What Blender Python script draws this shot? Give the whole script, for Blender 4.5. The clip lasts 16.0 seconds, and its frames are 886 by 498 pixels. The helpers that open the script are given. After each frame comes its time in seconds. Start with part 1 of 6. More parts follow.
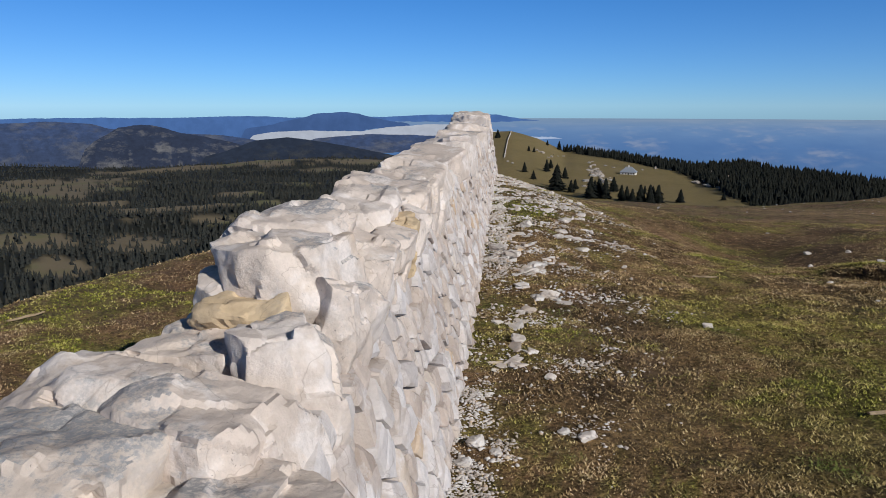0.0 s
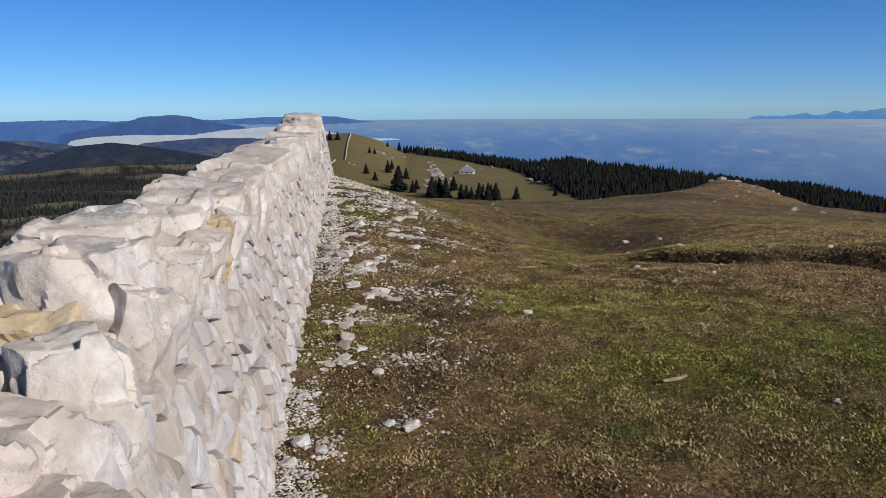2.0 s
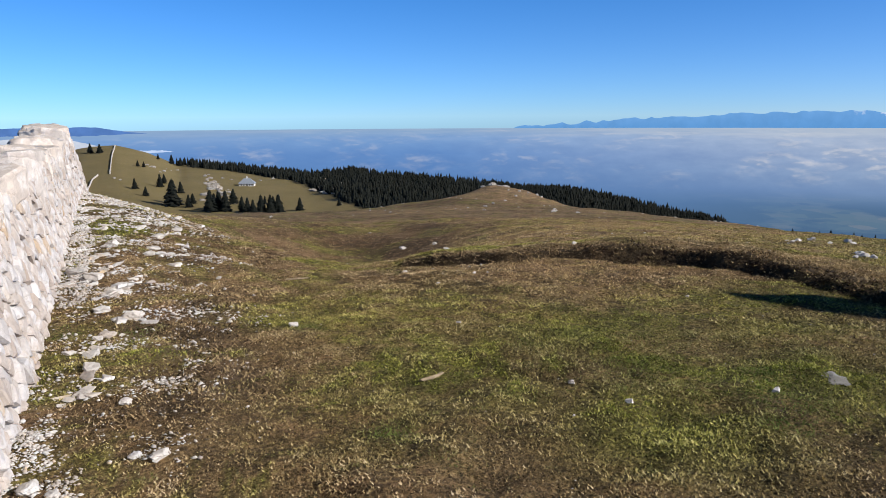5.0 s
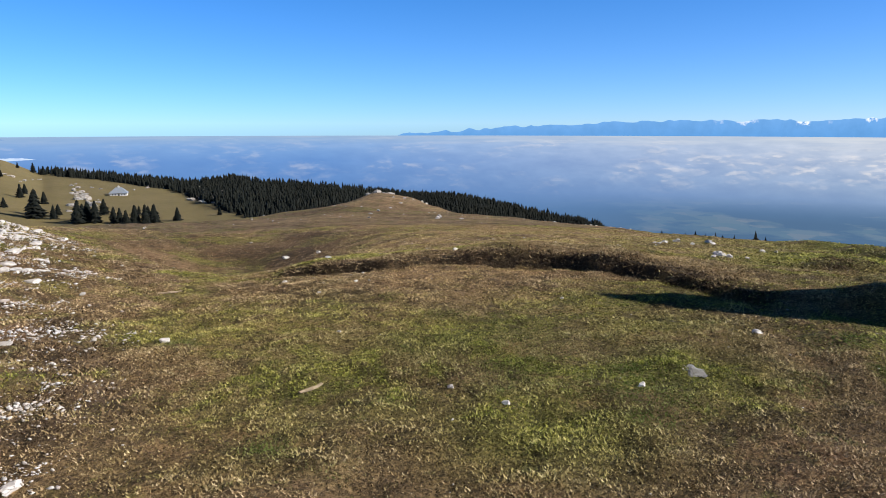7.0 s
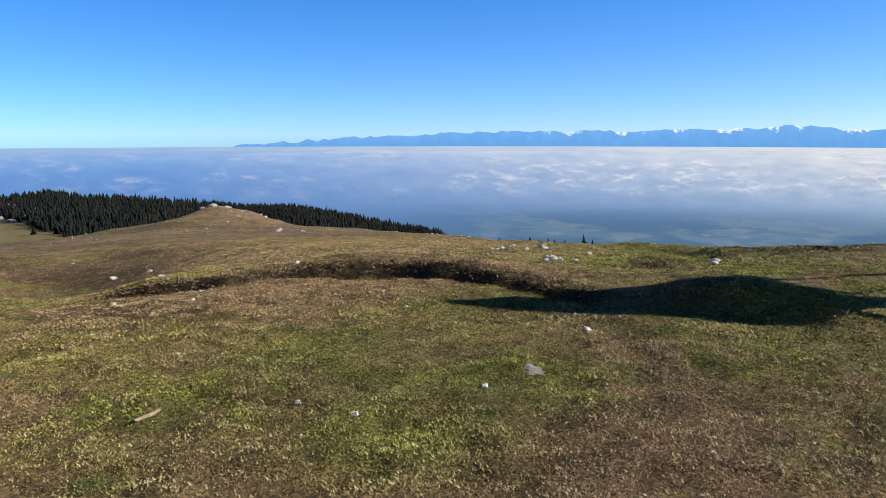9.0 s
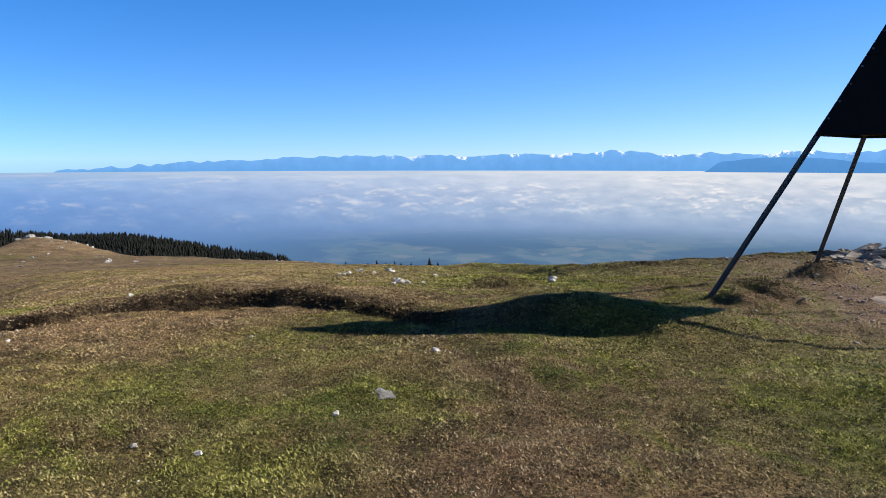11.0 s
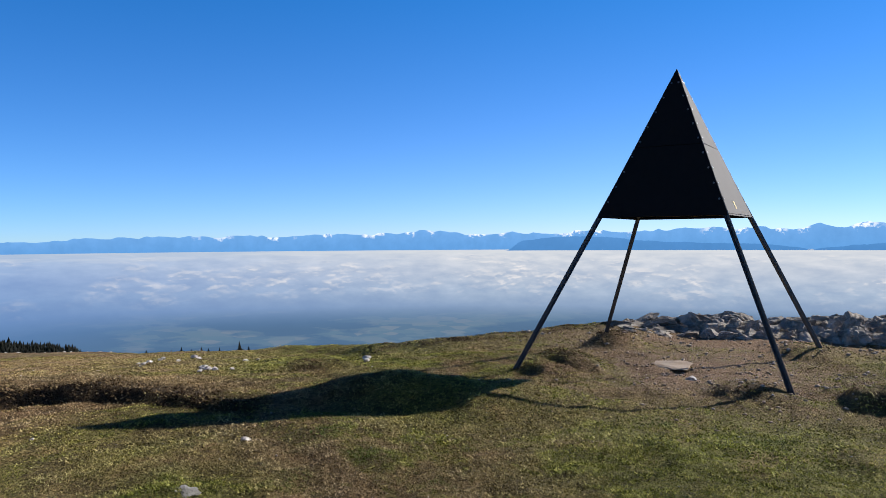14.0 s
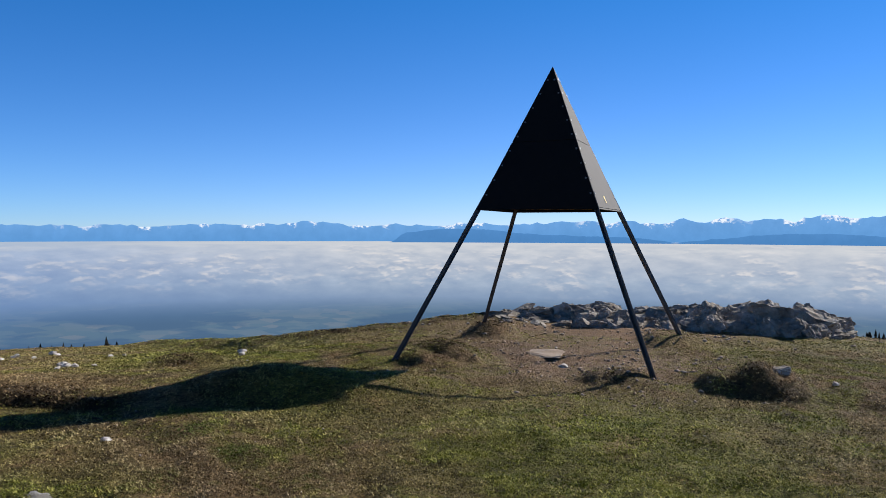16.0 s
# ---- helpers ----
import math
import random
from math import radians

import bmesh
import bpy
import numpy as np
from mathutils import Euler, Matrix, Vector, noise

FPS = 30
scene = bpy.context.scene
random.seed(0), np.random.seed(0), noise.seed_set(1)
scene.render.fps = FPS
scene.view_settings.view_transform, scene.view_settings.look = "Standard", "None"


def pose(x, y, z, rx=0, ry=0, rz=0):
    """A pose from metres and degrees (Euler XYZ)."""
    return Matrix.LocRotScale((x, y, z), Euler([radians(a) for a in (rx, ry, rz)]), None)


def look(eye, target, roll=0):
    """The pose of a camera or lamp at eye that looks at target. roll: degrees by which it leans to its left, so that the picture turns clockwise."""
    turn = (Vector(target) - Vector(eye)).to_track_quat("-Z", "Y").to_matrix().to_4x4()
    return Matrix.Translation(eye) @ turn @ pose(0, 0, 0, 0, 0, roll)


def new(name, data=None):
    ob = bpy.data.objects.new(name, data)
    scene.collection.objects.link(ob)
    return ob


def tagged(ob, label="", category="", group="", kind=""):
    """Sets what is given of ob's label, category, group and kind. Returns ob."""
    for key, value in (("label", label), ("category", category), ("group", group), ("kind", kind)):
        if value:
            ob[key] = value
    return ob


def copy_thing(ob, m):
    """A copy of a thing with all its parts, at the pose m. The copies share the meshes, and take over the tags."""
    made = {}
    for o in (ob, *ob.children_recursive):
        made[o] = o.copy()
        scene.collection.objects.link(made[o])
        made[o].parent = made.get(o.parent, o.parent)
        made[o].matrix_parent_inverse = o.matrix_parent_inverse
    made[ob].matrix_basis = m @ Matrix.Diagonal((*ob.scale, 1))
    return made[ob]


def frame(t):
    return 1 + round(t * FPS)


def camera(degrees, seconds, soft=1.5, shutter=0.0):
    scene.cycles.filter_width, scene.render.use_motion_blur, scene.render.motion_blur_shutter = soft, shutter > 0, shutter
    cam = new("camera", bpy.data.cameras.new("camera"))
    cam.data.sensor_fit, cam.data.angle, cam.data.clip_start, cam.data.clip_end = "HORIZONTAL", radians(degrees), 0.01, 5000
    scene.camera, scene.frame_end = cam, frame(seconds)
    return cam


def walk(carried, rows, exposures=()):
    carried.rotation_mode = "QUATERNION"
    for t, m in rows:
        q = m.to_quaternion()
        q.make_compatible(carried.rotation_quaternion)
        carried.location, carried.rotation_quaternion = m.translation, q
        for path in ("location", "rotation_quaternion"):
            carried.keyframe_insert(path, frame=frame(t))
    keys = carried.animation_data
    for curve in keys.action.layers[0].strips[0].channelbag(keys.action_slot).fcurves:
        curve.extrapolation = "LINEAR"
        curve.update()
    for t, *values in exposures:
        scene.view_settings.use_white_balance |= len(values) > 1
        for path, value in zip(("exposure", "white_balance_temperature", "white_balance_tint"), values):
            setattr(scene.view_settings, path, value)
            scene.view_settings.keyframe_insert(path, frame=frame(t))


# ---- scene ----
from mathutils import kdtree

# ------------------------------------------------------------------ camera
PATH = [
    (0, (-0.001, 0.001, 1.653), (-0.004, 9.816, -0.260), 0.01),
    (0.5, (0.027, -0.002, 1.649), (0.493, 9.790, -0.327), -0.25),
    (1, (0.075, -0.014, 1.641), (1.055, 9.744, -0.313), -0.52),
    (1.5, (0.109, -0.040, 1.638), (1.652, 9.652, -0.284), -0.49),
    (2, (0.133, -0.075, 1.642), (2.213, 9.520, -0.254), -0.30),
    (2.5, (0.156, -0.104, 1.646), (2.749, 9.370, -0.228), -0.24),
    (3, (0.174, -0.115, 1.647), (3.273, 9.210, -0.205), -0.20),
    (3.5, (0.199, -0.126, 1.651), (3.779, 9.029, -0.183), -0.12),
    (4, (0.237, -0.133, 1.648), (4.280, 8.831, -0.169), -0.15),
    (6.5, (0.367, -0.192, 1.639), (6.073, 7.840, -0.075), -0.18),
    (7, (0.364, -0.193, 1.646), (6.427, 7.579, -0.040), 0.01),
    (7.5, (0.356, -0.196, 1.649), (6.807, 7.266, 0.006), 0.08),
    (8, (0.347, -0.203, 1.655), (7.200, 6.898, 0.040), 0.06),
    (8.5, (0.340, -0.212, 1.657), (7.580, 6.503, 0.077), 0.09),
    (9, (0.340, -0.223, 1.655), (7.941, 6.089, 0.111), -0.04),
    (11.5, (0.338, -0.219, 1.658), (9.340, 4.013, 0.634), -0.09),
    (12, (0.332, -0.244, 1.663), (9.509, 3.654, 0.902), -0.27),
    (12.5, (0.328, -0.259, 1.666), (9.664, 3.282, 1.135), -0.40),
    (13, (0.319, -0.260, 1.670), (9.809, 2.872, 1.320), -0.33),
    (13.5, (0.300, -0.260, 1.666), (9.925, 2.446, 1.456), -0.36),
    (14, (0.294, -0.258, 1.663), (10.029, 2.025, 1.515), -0.37),
    (14.5, (0.290, -0.258, 1.664), (10.113, 1.609, 1.515), -0.24),
    (15, (0.296, -0.256, 1.660), (10.186, 1.211, 1.485), -0.27),
    (15.5, (0.314, -0.272, 1.655), (10.252, 0.818, 1.434), -0.06),
    (16, (0.334, -0.297, 1.654), (10.304, 0.421, 1.390), 0.20),
]
cam = camera(62.2, 16.0, soft=0.3)
walk(cam, [(t, look(eye, to, roll)) for t, eye, to, roll in PATH], [(0, -0.29), (2.5, -0.28), (3.5, -0.14), (4.0, 0.0), (6.5, 0.42), (9, 0.51), (12.5, 0.54), (16, 0.25)])
EYE = Vector((0.0, 0.0, 1.65))

# ------------------------------------------------------------------ light
SUN_AZ, SUN_EL = radians(139.5), radians(28.0)
world = bpy.data.worlds.new("sky")
scene.world = world
world.use_nodes = True
wn = world.node_tree.nodes
sky = wn.new("ShaderNodeTexSky")
sky.sky_type, sky.sun_disc = "NISHITA", False
sky.sun_elevation, sky.sun_rotation = SUN_EL, SUN_AZ
sky.altitude, sky.air_density, sky.dust_density, sky.ozone_density = 1680, 0.75, 0.0, 2.0
wn["Background"].inputs["Strength"].default_value = 0.086
clear = wn.new("ShaderNodeMix")
clear.data_type, clear.blend_type = "RGBA", "MULTIPLY"
clear.inputs[0].default_value = 1.0
height = wn.new("ShaderNodeSeparateXYZ")
grade = wn.new("ShaderNodeValToRGB")
grade.color_ramp.elements[0].color = (0.68, 0.81, 1.19, 1)
grade.color_ramp.elements[1].color = (0.22, 0.88, 1.44, 1)
grade.color_ramp.elements[1].position = 0.32
zenith = grade.color_ramp.elements.new(0.62)
zenith.color = (0.16, 0.16, 0.19, 1)
world.node_tree.links.new(wn.new("ShaderNodeTexCoord").outputs["Generated"], height.inputs[0])
world.node_tree.links.new(height.outputs[2], grade.inputs[0])
world.node_tree.links.new(grade.outputs[0], clear.inputs[7])
world.node_tree.links.new(sky.outputs[0], clear.inputs[6])
# a deeper blue away from the sun
away = wn.new("ShaderNodeValToRGB")
away.color_ramp.elements[0].color = (1.0, 1.0, 1.0, 1)
away.color_ramp.elements[1].color = (0.72, 1.0, 1.06, 1)
deep = wn.new("ShaderNodeMix")
deep.data_type, deep.blend_type = "RGBA", "MULTIPLY"
deep.inputs[0].default_value = 1.0
world.node_tree.links.new(height.outputs[1], away.inputs[0])
world.node_tree.links.new(clear.outputs[2], deep.inputs[6])
world.node_tree.links.new(away.outputs[0], deep.inputs[7])
# a little brighter across from the sun's side
aim = wn.new("ShaderNodeVectorMath")
aim.operation = "DOT_PRODUCT"
aim.inputs[1].default_value = (math.sin(radians(42)), math.cos(radians(42)), 0.0)
side = wn.new("ShaderNodeValToRGB")
side.color_ramp.elements[0].position, side.color_ramp.elements[0].color = 0.45, (0.90, 0.90, 0.90, 1)
side.color_ramp.elements[1].position, side.color_ramp.elements[1].color = 0.97, (1.0, 1.0, 1.0, 1)
lighter = wn.new("ShaderNodeMix")
lighter.data_type, lighter.blend_type = "RGBA", "MULTIPLY"
lighter.inputs[0].default_value = 1.0
boost = wn.new("ShaderNodeMix")
boost.data_type, boost.blend_type = "RGBA", "MULTIPLY"
boost.inputs[0].default_value = 1.0
boost.inputs[7].default_value = (1.10, 1.10, 1.10, 1)
world.node_tree.links.new(wn["Texture Coordinate"].outputs["Generated"], aim.inputs[0])
world.node_tree.links.new(aim.outputs["Value"], side.inputs[0])
world.node_tree.links.new(side.outputs[0], boost.inputs[6])
world.node_tree.links.new(deep.outputs[2], lighter.inputs[6])
world.node_tree.links.new(boost.outputs[2], lighter.inputs[7])
world.node_tree.links.new(lighter.outputs[2], wn["Background"].inputs["Color"])
sun_data = bpy.data.lights.new("sun", "SUN")
sun_data.energy, sun_data.angle, sun_data.color = 5.0, radians(0.5), (1.0, 0.952, 0.885)
sun = new("sun", sun_data)
toward_sun = Vector((math.sin(SUN_AZ) * math.cos(SUN_EL), math.cos(SUN_AZ) * math.cos(SUN_EL), math.sin(SUN_EL)))
sun.matrix_world = look(toward_sun * 60, (0, 0, 0))


# ------------------------------------------------------------------ materials
class Nodes:
    """Short calls for building a node material."""

    def __init__(self, name, rough=0.9, spec=0.3):
        self.mat = bpy.data.materials.new(name)
        self.mat.use_nodes = True
        self.tree = self.mat.node_tree
        self.bsdf = self.tree.nodes["Principled BSDF"]
        self.bsdf.inputs["Roughness"].default_value = rough
        self.bsdf.inputs["Specular IOR Level"].default_value = spec

    def add(self, kind):
        return self.tree.nodes.new(kind)

    def link(self, a, b):
        self.tree.links.new(a, b)

    def where(self):
        return self.add("ShaderNodeNewGeometry").outputs["Position"]

    def local(self):
        return self.add("ShaderNodeTexCoord").outputs["Object"]

    def scaled(self, vec, size):
        m = self.add("ShaderNodeMapping")
        m.inputs["Scale"].default_value = size
        self.link(vec, m.inputs["Vector"])
        return m.outputs[0]

    def noise(self, scale, detail=4, rough=0.55, vec=None, distort=0.0):
        n = self.add("ShaderNodeTexNoise")
        n.inputs["Scale"].default_value, n.inputs["Detail"].default_value = scale, detail
        n.inputs["Roughness"].default_value, n.inputs["Distortion"].default_value = rough, distort
        if vec is not None:
            self.link(vec, n.inputs["Vector"])
        return n.outputs["Fac"]

    def voronoi(self, scale, vec=None, feature="F1", out="Distance"):
        n = self.add("ShaderNodeTexVoronoi")
        n.feature = feature
        n.inputs["Scale"].default_value = scale
        if vec is not None:
            self.link(vec, n.inputs["Vector"])
        return n.outputs[out]

    def ramp(self, fac, *stops):
        n = self.add("ShaderNodeValToRGB")
        ramp = n.color_ramp
        while len(ramp.elements) < len(stops):
            ramp.elements.new(0.5)
        for e, (at, c) in zip(ramp.elements, stops):
            e.position = at
            e.color = (c, c, c, 1) if isinstance(c, (int, float)) else (*c, 1)
        self.link(fac, n.inputs[0])
        return n.outputs["Color"]

    def mix(self, fac, a, b, blend="MIX"):
        n = self.add("ShaderNodeMix")
        n.data_type, n.blend_type = "RGBA", blend
        for value, socket in ((fac, n.inputs[0]), (a, n.inputs[6]), (b, n.inputs[7])):
            if isinstance(value, (int, float)):
                socket.default_value = value if socket.type == "VALUE" else (value, value, value, 1)
            elif isinstance(value, tuple):
                socket.default_value = (*value, 1)
            else:
                self.link(value, socket)
        return n.outputs[2]

    def math(self, kind, a, b=0.0):
        n = self.add("ShaderNodeMath")
        n.operation = kind
        for value, socket in ((a, n.inputs[0]), (b, n.inputs[1])):
            if isinstance(value, (int, float)):
                socket.default_value = value
            else:
                self.link(value, socket)
        return n.outputs[0]

    def attr(self, name):
        n = self.add("ShaderNodeAttribute")
        n.attribute_name = name
        return n.outputs["Fac"]

    def random(self):
        return self.add("ShaderNodeObjectInfo").outputs["Random"]

    def island(self):
        return self.add("ShaderNodeNewGeometry").outputs["Random Per Island"]

    def bump(self, height, strength, distance):
        n = self.add("ShaderNodeBump")
        n.inputs["Strength"].default_value, n.inputs["Distance"].default_value = strength, distance
        self.link(height, n.inputs["Height"])
        self.link(n.outputs[0], self.bsdf.inputs["Normal"])

    def done(self, color):
        if isinstance(color, tuple):
            self.bsdf.inputs["Base Color"].default_value = (*color, 1)
        else:
            self.link(color, self.bsdf.inputs["Base Color"])
        return self.mat

    def glow(self, color, strength=1.0):
        """A far backdrop: light of its own, no shading."""
        e = self.add("ShaderNodeEmission")
        e.inputs["Strength"].default_value = strength
        self.link(color, e.inputs["Color"])
        self.link(e.outputs[0], self.tree.nodes["Material Output"].inputs["Surface"])
        return self.mat


def limestone(name, vary, pale=(0.60, 0.538, 0.49), dim=(0.48, 0.412, 0.362), grey=0.4, crusted=0.75, lichen_from=0.53):
    """Pale limestone with white crusts, ochre stains and grey lichen. vary: 'object', 'island', 'cap' or ''."""
    n = Nodes(name, 0.92, 0.25)
    p = n.where()
    base = n.mix(n.ramp(n.noise(3.6, 4, 0.55, p, 0.3), (0.36, 0.0), (0.62, 1.0)), dim, pale)
    crust_fac = n.ramp(n.noise(4.2, 6, 0.62, p, 0.3), (0.52, 0.0), (0.60, 1.0))
    if vary:
        r = n.island() if vary == "island" else n.random()
        base = n.mix(0.3 if vary == "cap" else 0.95, base, n.ramp(r, (0.0, (0.84, 0.78, 0.74)), (0.25, (0.97, 0.94, 0.91)), (0.55, (1.04, 1.01, 0.99)), (0.72, (1.04, 1.09, 1.16)), (0.86, (1.10, 1.15, 1.21)), (0.91, (0.86, 0.88, 0.92)), (0.955, (1.0, 0.96, 0.90)), (1.0, (1.04, 0.84, 0.58))), "MULTIPLY")
    base = n.mix(n.math("MULTIPLY", crust_fac, crusted), base, tuple(c * k for c, k in zip(pale, (1.13, 1.19, 1.27))))
    ochre = n.ramp(n.noise(2.1, 5, 0.65, p, 0.5), (0.62, 0.0), (0.72, 1.0))
    base = n.mix(n.math("MULTIPLY", ochre, 0.38), base, tuple(c * k for c, k in zip(pale, (0.97, 0.80, 0.58))))
    upward = n.add("ShaderNodeSeparateXYZ")
    n.link(n.add("ShaderNodeNewGeometry").outputs["Normal"], upward.inputs[0])
    weathered = n.ramp(upward.outputs[2], (0.45, 0.25), (0.85, 1.0))
    lichen = n.math("MULTIPLY", n.ramp(n.noise(2.4, 7, 0.74, p), (lichen_from, 0.0), (lichen_from + 0.06, 1.0)), weathered)
    specks = n.ramp(n.noise(46.0, 3, 0.75, p), (0.40, 0.25), (0.54, 1.0))
    base = n.mix(n.math("MULTIPLY", n.math("MULTIPLY", lichen, specks), grey), base, (0.30, 0.305, 0.315))
    black = n.ramp(n.noise(60.0, 4, 0.8, p), (0.62, 0.0), (0.68, 1.0))
    base = n.mix(n.math("MULTIPLY", n.math("MULTIPLY", black, n.ramp(n.noise(3.3, 5, 0.7, p), (0.50, 0.0), (0.62, 0.8))), grey), base, (0.08, 0.08, 0.08))
    crack = n.ramp(n.math("ABSOLUTE", n.math("SUBTRACT", n.noise(2.6, 4, 0.55, p, 0.6), 0.5)), (0.0, 1.0), (0.006, 0.0))
    base = n.mix(n.math("MULTIPLY", crack, 0.35), base, (0.20, 0.155, 0.12))
    mottle = n.ramp(n.noise(26.0, 5, 0.7, p), (0.32, 0.87), (0.66, 1.08))
    base = n.mix(0.8, base, mottle, "MULTIPLY")
    fine = n.math("ADD", n.noise(14.0, 6, 0.66, p), n.math("MULTIPLY", n.noise(75.0, 3, 0.6, p), 0.22))
    n.bump(fine, 0.6, 0.016)
    return n.done(base)


def turf():
    """Cropped autumn turf: straw, green and brown, with gravel and bare soil where the cover says so; woods and meadows far off."""
    n = Nodes("turf", 0.95, 0.15)
    p = n.where()
    straw = n.mix(n.noise(1.7, 5, 0.65, p), (0.15, 0.095, 0.040), (0.26, 0.175, 0.072))
    green = n.mix(n.noise(2.6, 5, 0.65, p), (0.105, 0.122, 0.020), (0.22, 0.235, 0.036))
    patch = n.ramp(n.noise(0.55, 7, 0.72, p, 0.6), (0.47, 0.0), (0.57, 1.0))
    lush = n.attr("lush")
    color = n.mix(n.math("MAXIMUM", n.math("MULTIPLY", patch, 0.75), lush), straw, green)
    wide = n.ramp(n.noise(0.035, 6, 0.68, p, 0.8), (0.42, 0.0), (0.58, 1.0))
    color = n.mix(n.math("MULTIPLY", wide, 0.45), color, n.mix(n.noise(1.2, 4, 0.7, p), (0.055, 0.060, 0.016), (0.12, 0.10, 0.034)))
    rust = n.ramp(n.noise(0.9, 5, 0.65, p), (0.52, 0.0), (0.64, 1.0))
    color = n.mix(n.math("MULTIPLY", rust, 0.5), color, (0.15, 0.082, 0.038))
    dry = n.attr("dry")
    color = n.mix(n.math("MULTIPLY", dry, n.ramp(n.noise(1.1, 6, 0.7, p), (0.38, 0.25), (0.55, 1.0))), color, (0.34, 0.235, 0.10))
    blades = n.ramp(n.noise(30.0, 5, 0.8, p), (0.40, 0.25), (0.51, 0.9), (0.62, 1.6))
    color = n.mix(0.8, color, blades, "MULTIPLY")
    mottled = n.ramp(n.noise(0.22, 7, 0.8, p), (0.38, 0.55), (0.50, 1.0), (0.63, 1.35))
    color = n.mix(0.8, color, mottled, "MULTIPLY")
    clumped = n.ramp(n.noise(3.6, 5, 0.72, p), (0.40, 0.50), (0.50, 1.0), (0.60, 1.28))
    color = n.mix(0.75, color, clumped, "MULTIPLY")
    color = n.mix(1.0, color, (1.0, 0.95, 1.18), "MULTIPLY")
    soil = n.attr("soil")
    bare = n.mix(n.noise(9.0, 5, 0.7, p), (0.13, 0.080, 0.048), (0.36, 0.24, 0.158))
    color = n.mix(n.math("MULTIPLY", soil, n.ramp(n.noise(3.0, 5, 0.7, p), (0.35, 0.4), (0.6, 1.0))), color, bare)
    grit = n.ramp(n.voronoi(22.0, p), (0.16, 1.0), (0.30, 0.0))
    gravel = n.math("MULTIPLY", n.attr("gravel"), grit)
    color = n.mix(n.math("MULTIPLY", gravel, n.ramp(n.noise(2.2, 4, 0.6, p), (0.42, 0.0), (0.58, 1.0))), color, (0.50, 0.46, 0.42))
    # dark scrub, also used as painted shade on humps and in the hollow
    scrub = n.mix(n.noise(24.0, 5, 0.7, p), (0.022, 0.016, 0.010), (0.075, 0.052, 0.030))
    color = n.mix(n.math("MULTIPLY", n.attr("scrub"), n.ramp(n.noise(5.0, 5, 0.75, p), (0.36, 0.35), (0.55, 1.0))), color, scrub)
    meadow = n.mix(n.noise(0.022, 6, 0.7, p), (0.125, 0.102, 0.064), (0.215, 0.178, 0.118))
    color = n.mix(n.attr("meadow"), color, n.mix(n.ramp(n.noise(0.006, 4, 0.6, p), (0.52, 0.0), (0.6, 0.6)), meadow, (0.13, 0.145, 0.062)))
    pasture = n.mix(n.noise(0.03, 6, 0.7, p), (0.125, 0.108, 0.040), (0.26, 0.205, 0.095))
    color = n.mix(n.attr("pasture"), color, pasture)
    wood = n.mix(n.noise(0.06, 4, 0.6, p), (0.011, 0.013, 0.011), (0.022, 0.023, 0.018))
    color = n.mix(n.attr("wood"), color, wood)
    tuft = n.math("ADD", n.noise(38.0, 4, 0.7, p), n.math("MULTIPLY", n.noise(7.0, 5, 0.65, p), 1.6))
    n.bump(tuft, 0.8, 0.06)
    return n.done(color)


def blade_material():
    n = Nodes("grass_blades", 0.8, 0.2)
    r, p = n.attr("tone"), n.where()
    dry = n.ramp(r, (0.0, (0.035, 0.025, 0.012)), (0.3, (0.155, 0.103, 0.048)), (0.65, (0.36, 0.26, 0.128)), (1.0, (0.56, 0.45, 0.27)))
    fresh = n.ramp(r, (0.0, (0.018, 0.026, 0.007)), (0.35, (0.115, 0.142, 0.014)), (0.7, (0.31, 0.34, 0.038)), (1.0, (0.50, 0.49, 0.12)))
    patch = n.ramp(n.noise(0.55, 7, 0.72, p, 0.6), (0.47, 0.0), (0.57, 1.0))
    color = n.mix(n.math("MAXIMUM", n.math("MULTIPLY", patch, 0.9), n.attr("lush")), dry, fresh)
    deep = n.ramp(n.noise(1.7, 5, 0.7, p), (0.57, 0.0), (0.66, 0.7))
    color = n.mix(n.math("MAXIMUM", deep, n.attr("deep")), color, n.mix(r, (0.022, 0.040, 0.006), (0.12, 0.17, 0.030)))
    rust = n.ramp(n.noise(0.9, 5, 0.65, p), (0.52, 0.0), (0.64, 1.0))
    color = n.mix(n.math("MULTIPLY", n.math("MULTIPLY", rust, 0.4), n.math("SUBTRACT", 1.0, n.attr("lush"))), color, n.mix(r, (0.075, 0.040, 0.019), (0.40, 0.245, 0.125)))
    color = n.mix(n.math("MULTIPLY", n.attr("dry"), n.ramp(n.noise(1.1, 6, 0.7, p), (0.38, 0.25), (0.55, 1.0))), color, n.mix(r, (0.20, 0.125, 0.048), (0.62, 0.46, 0.21)))
    color = n.mix(1.0, color, (1.17, 1.13, 1.22), "MULTIPLY")
    thin = n.add("ShaderNodeBsdfTranslucent")
    n.link(color, thin.inputs["Color"])
    both = n.add("ShaderNodeMixShader")
    both.inputs[0].default_value = 0.12
    mat = n.done(color)
    n.link(n.bsdf.outputs[0], both.inputs[1])
    n.link(thin.outputs[0], both.inputs[2])
    n.link(both.outputs[0], n.tree.nodes["Material Output"].inputs["Surface"])
    return mat


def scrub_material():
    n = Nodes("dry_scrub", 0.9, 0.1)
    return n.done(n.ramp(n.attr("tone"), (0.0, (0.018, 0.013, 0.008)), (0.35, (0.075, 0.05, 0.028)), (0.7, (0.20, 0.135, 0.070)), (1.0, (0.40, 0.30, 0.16))))


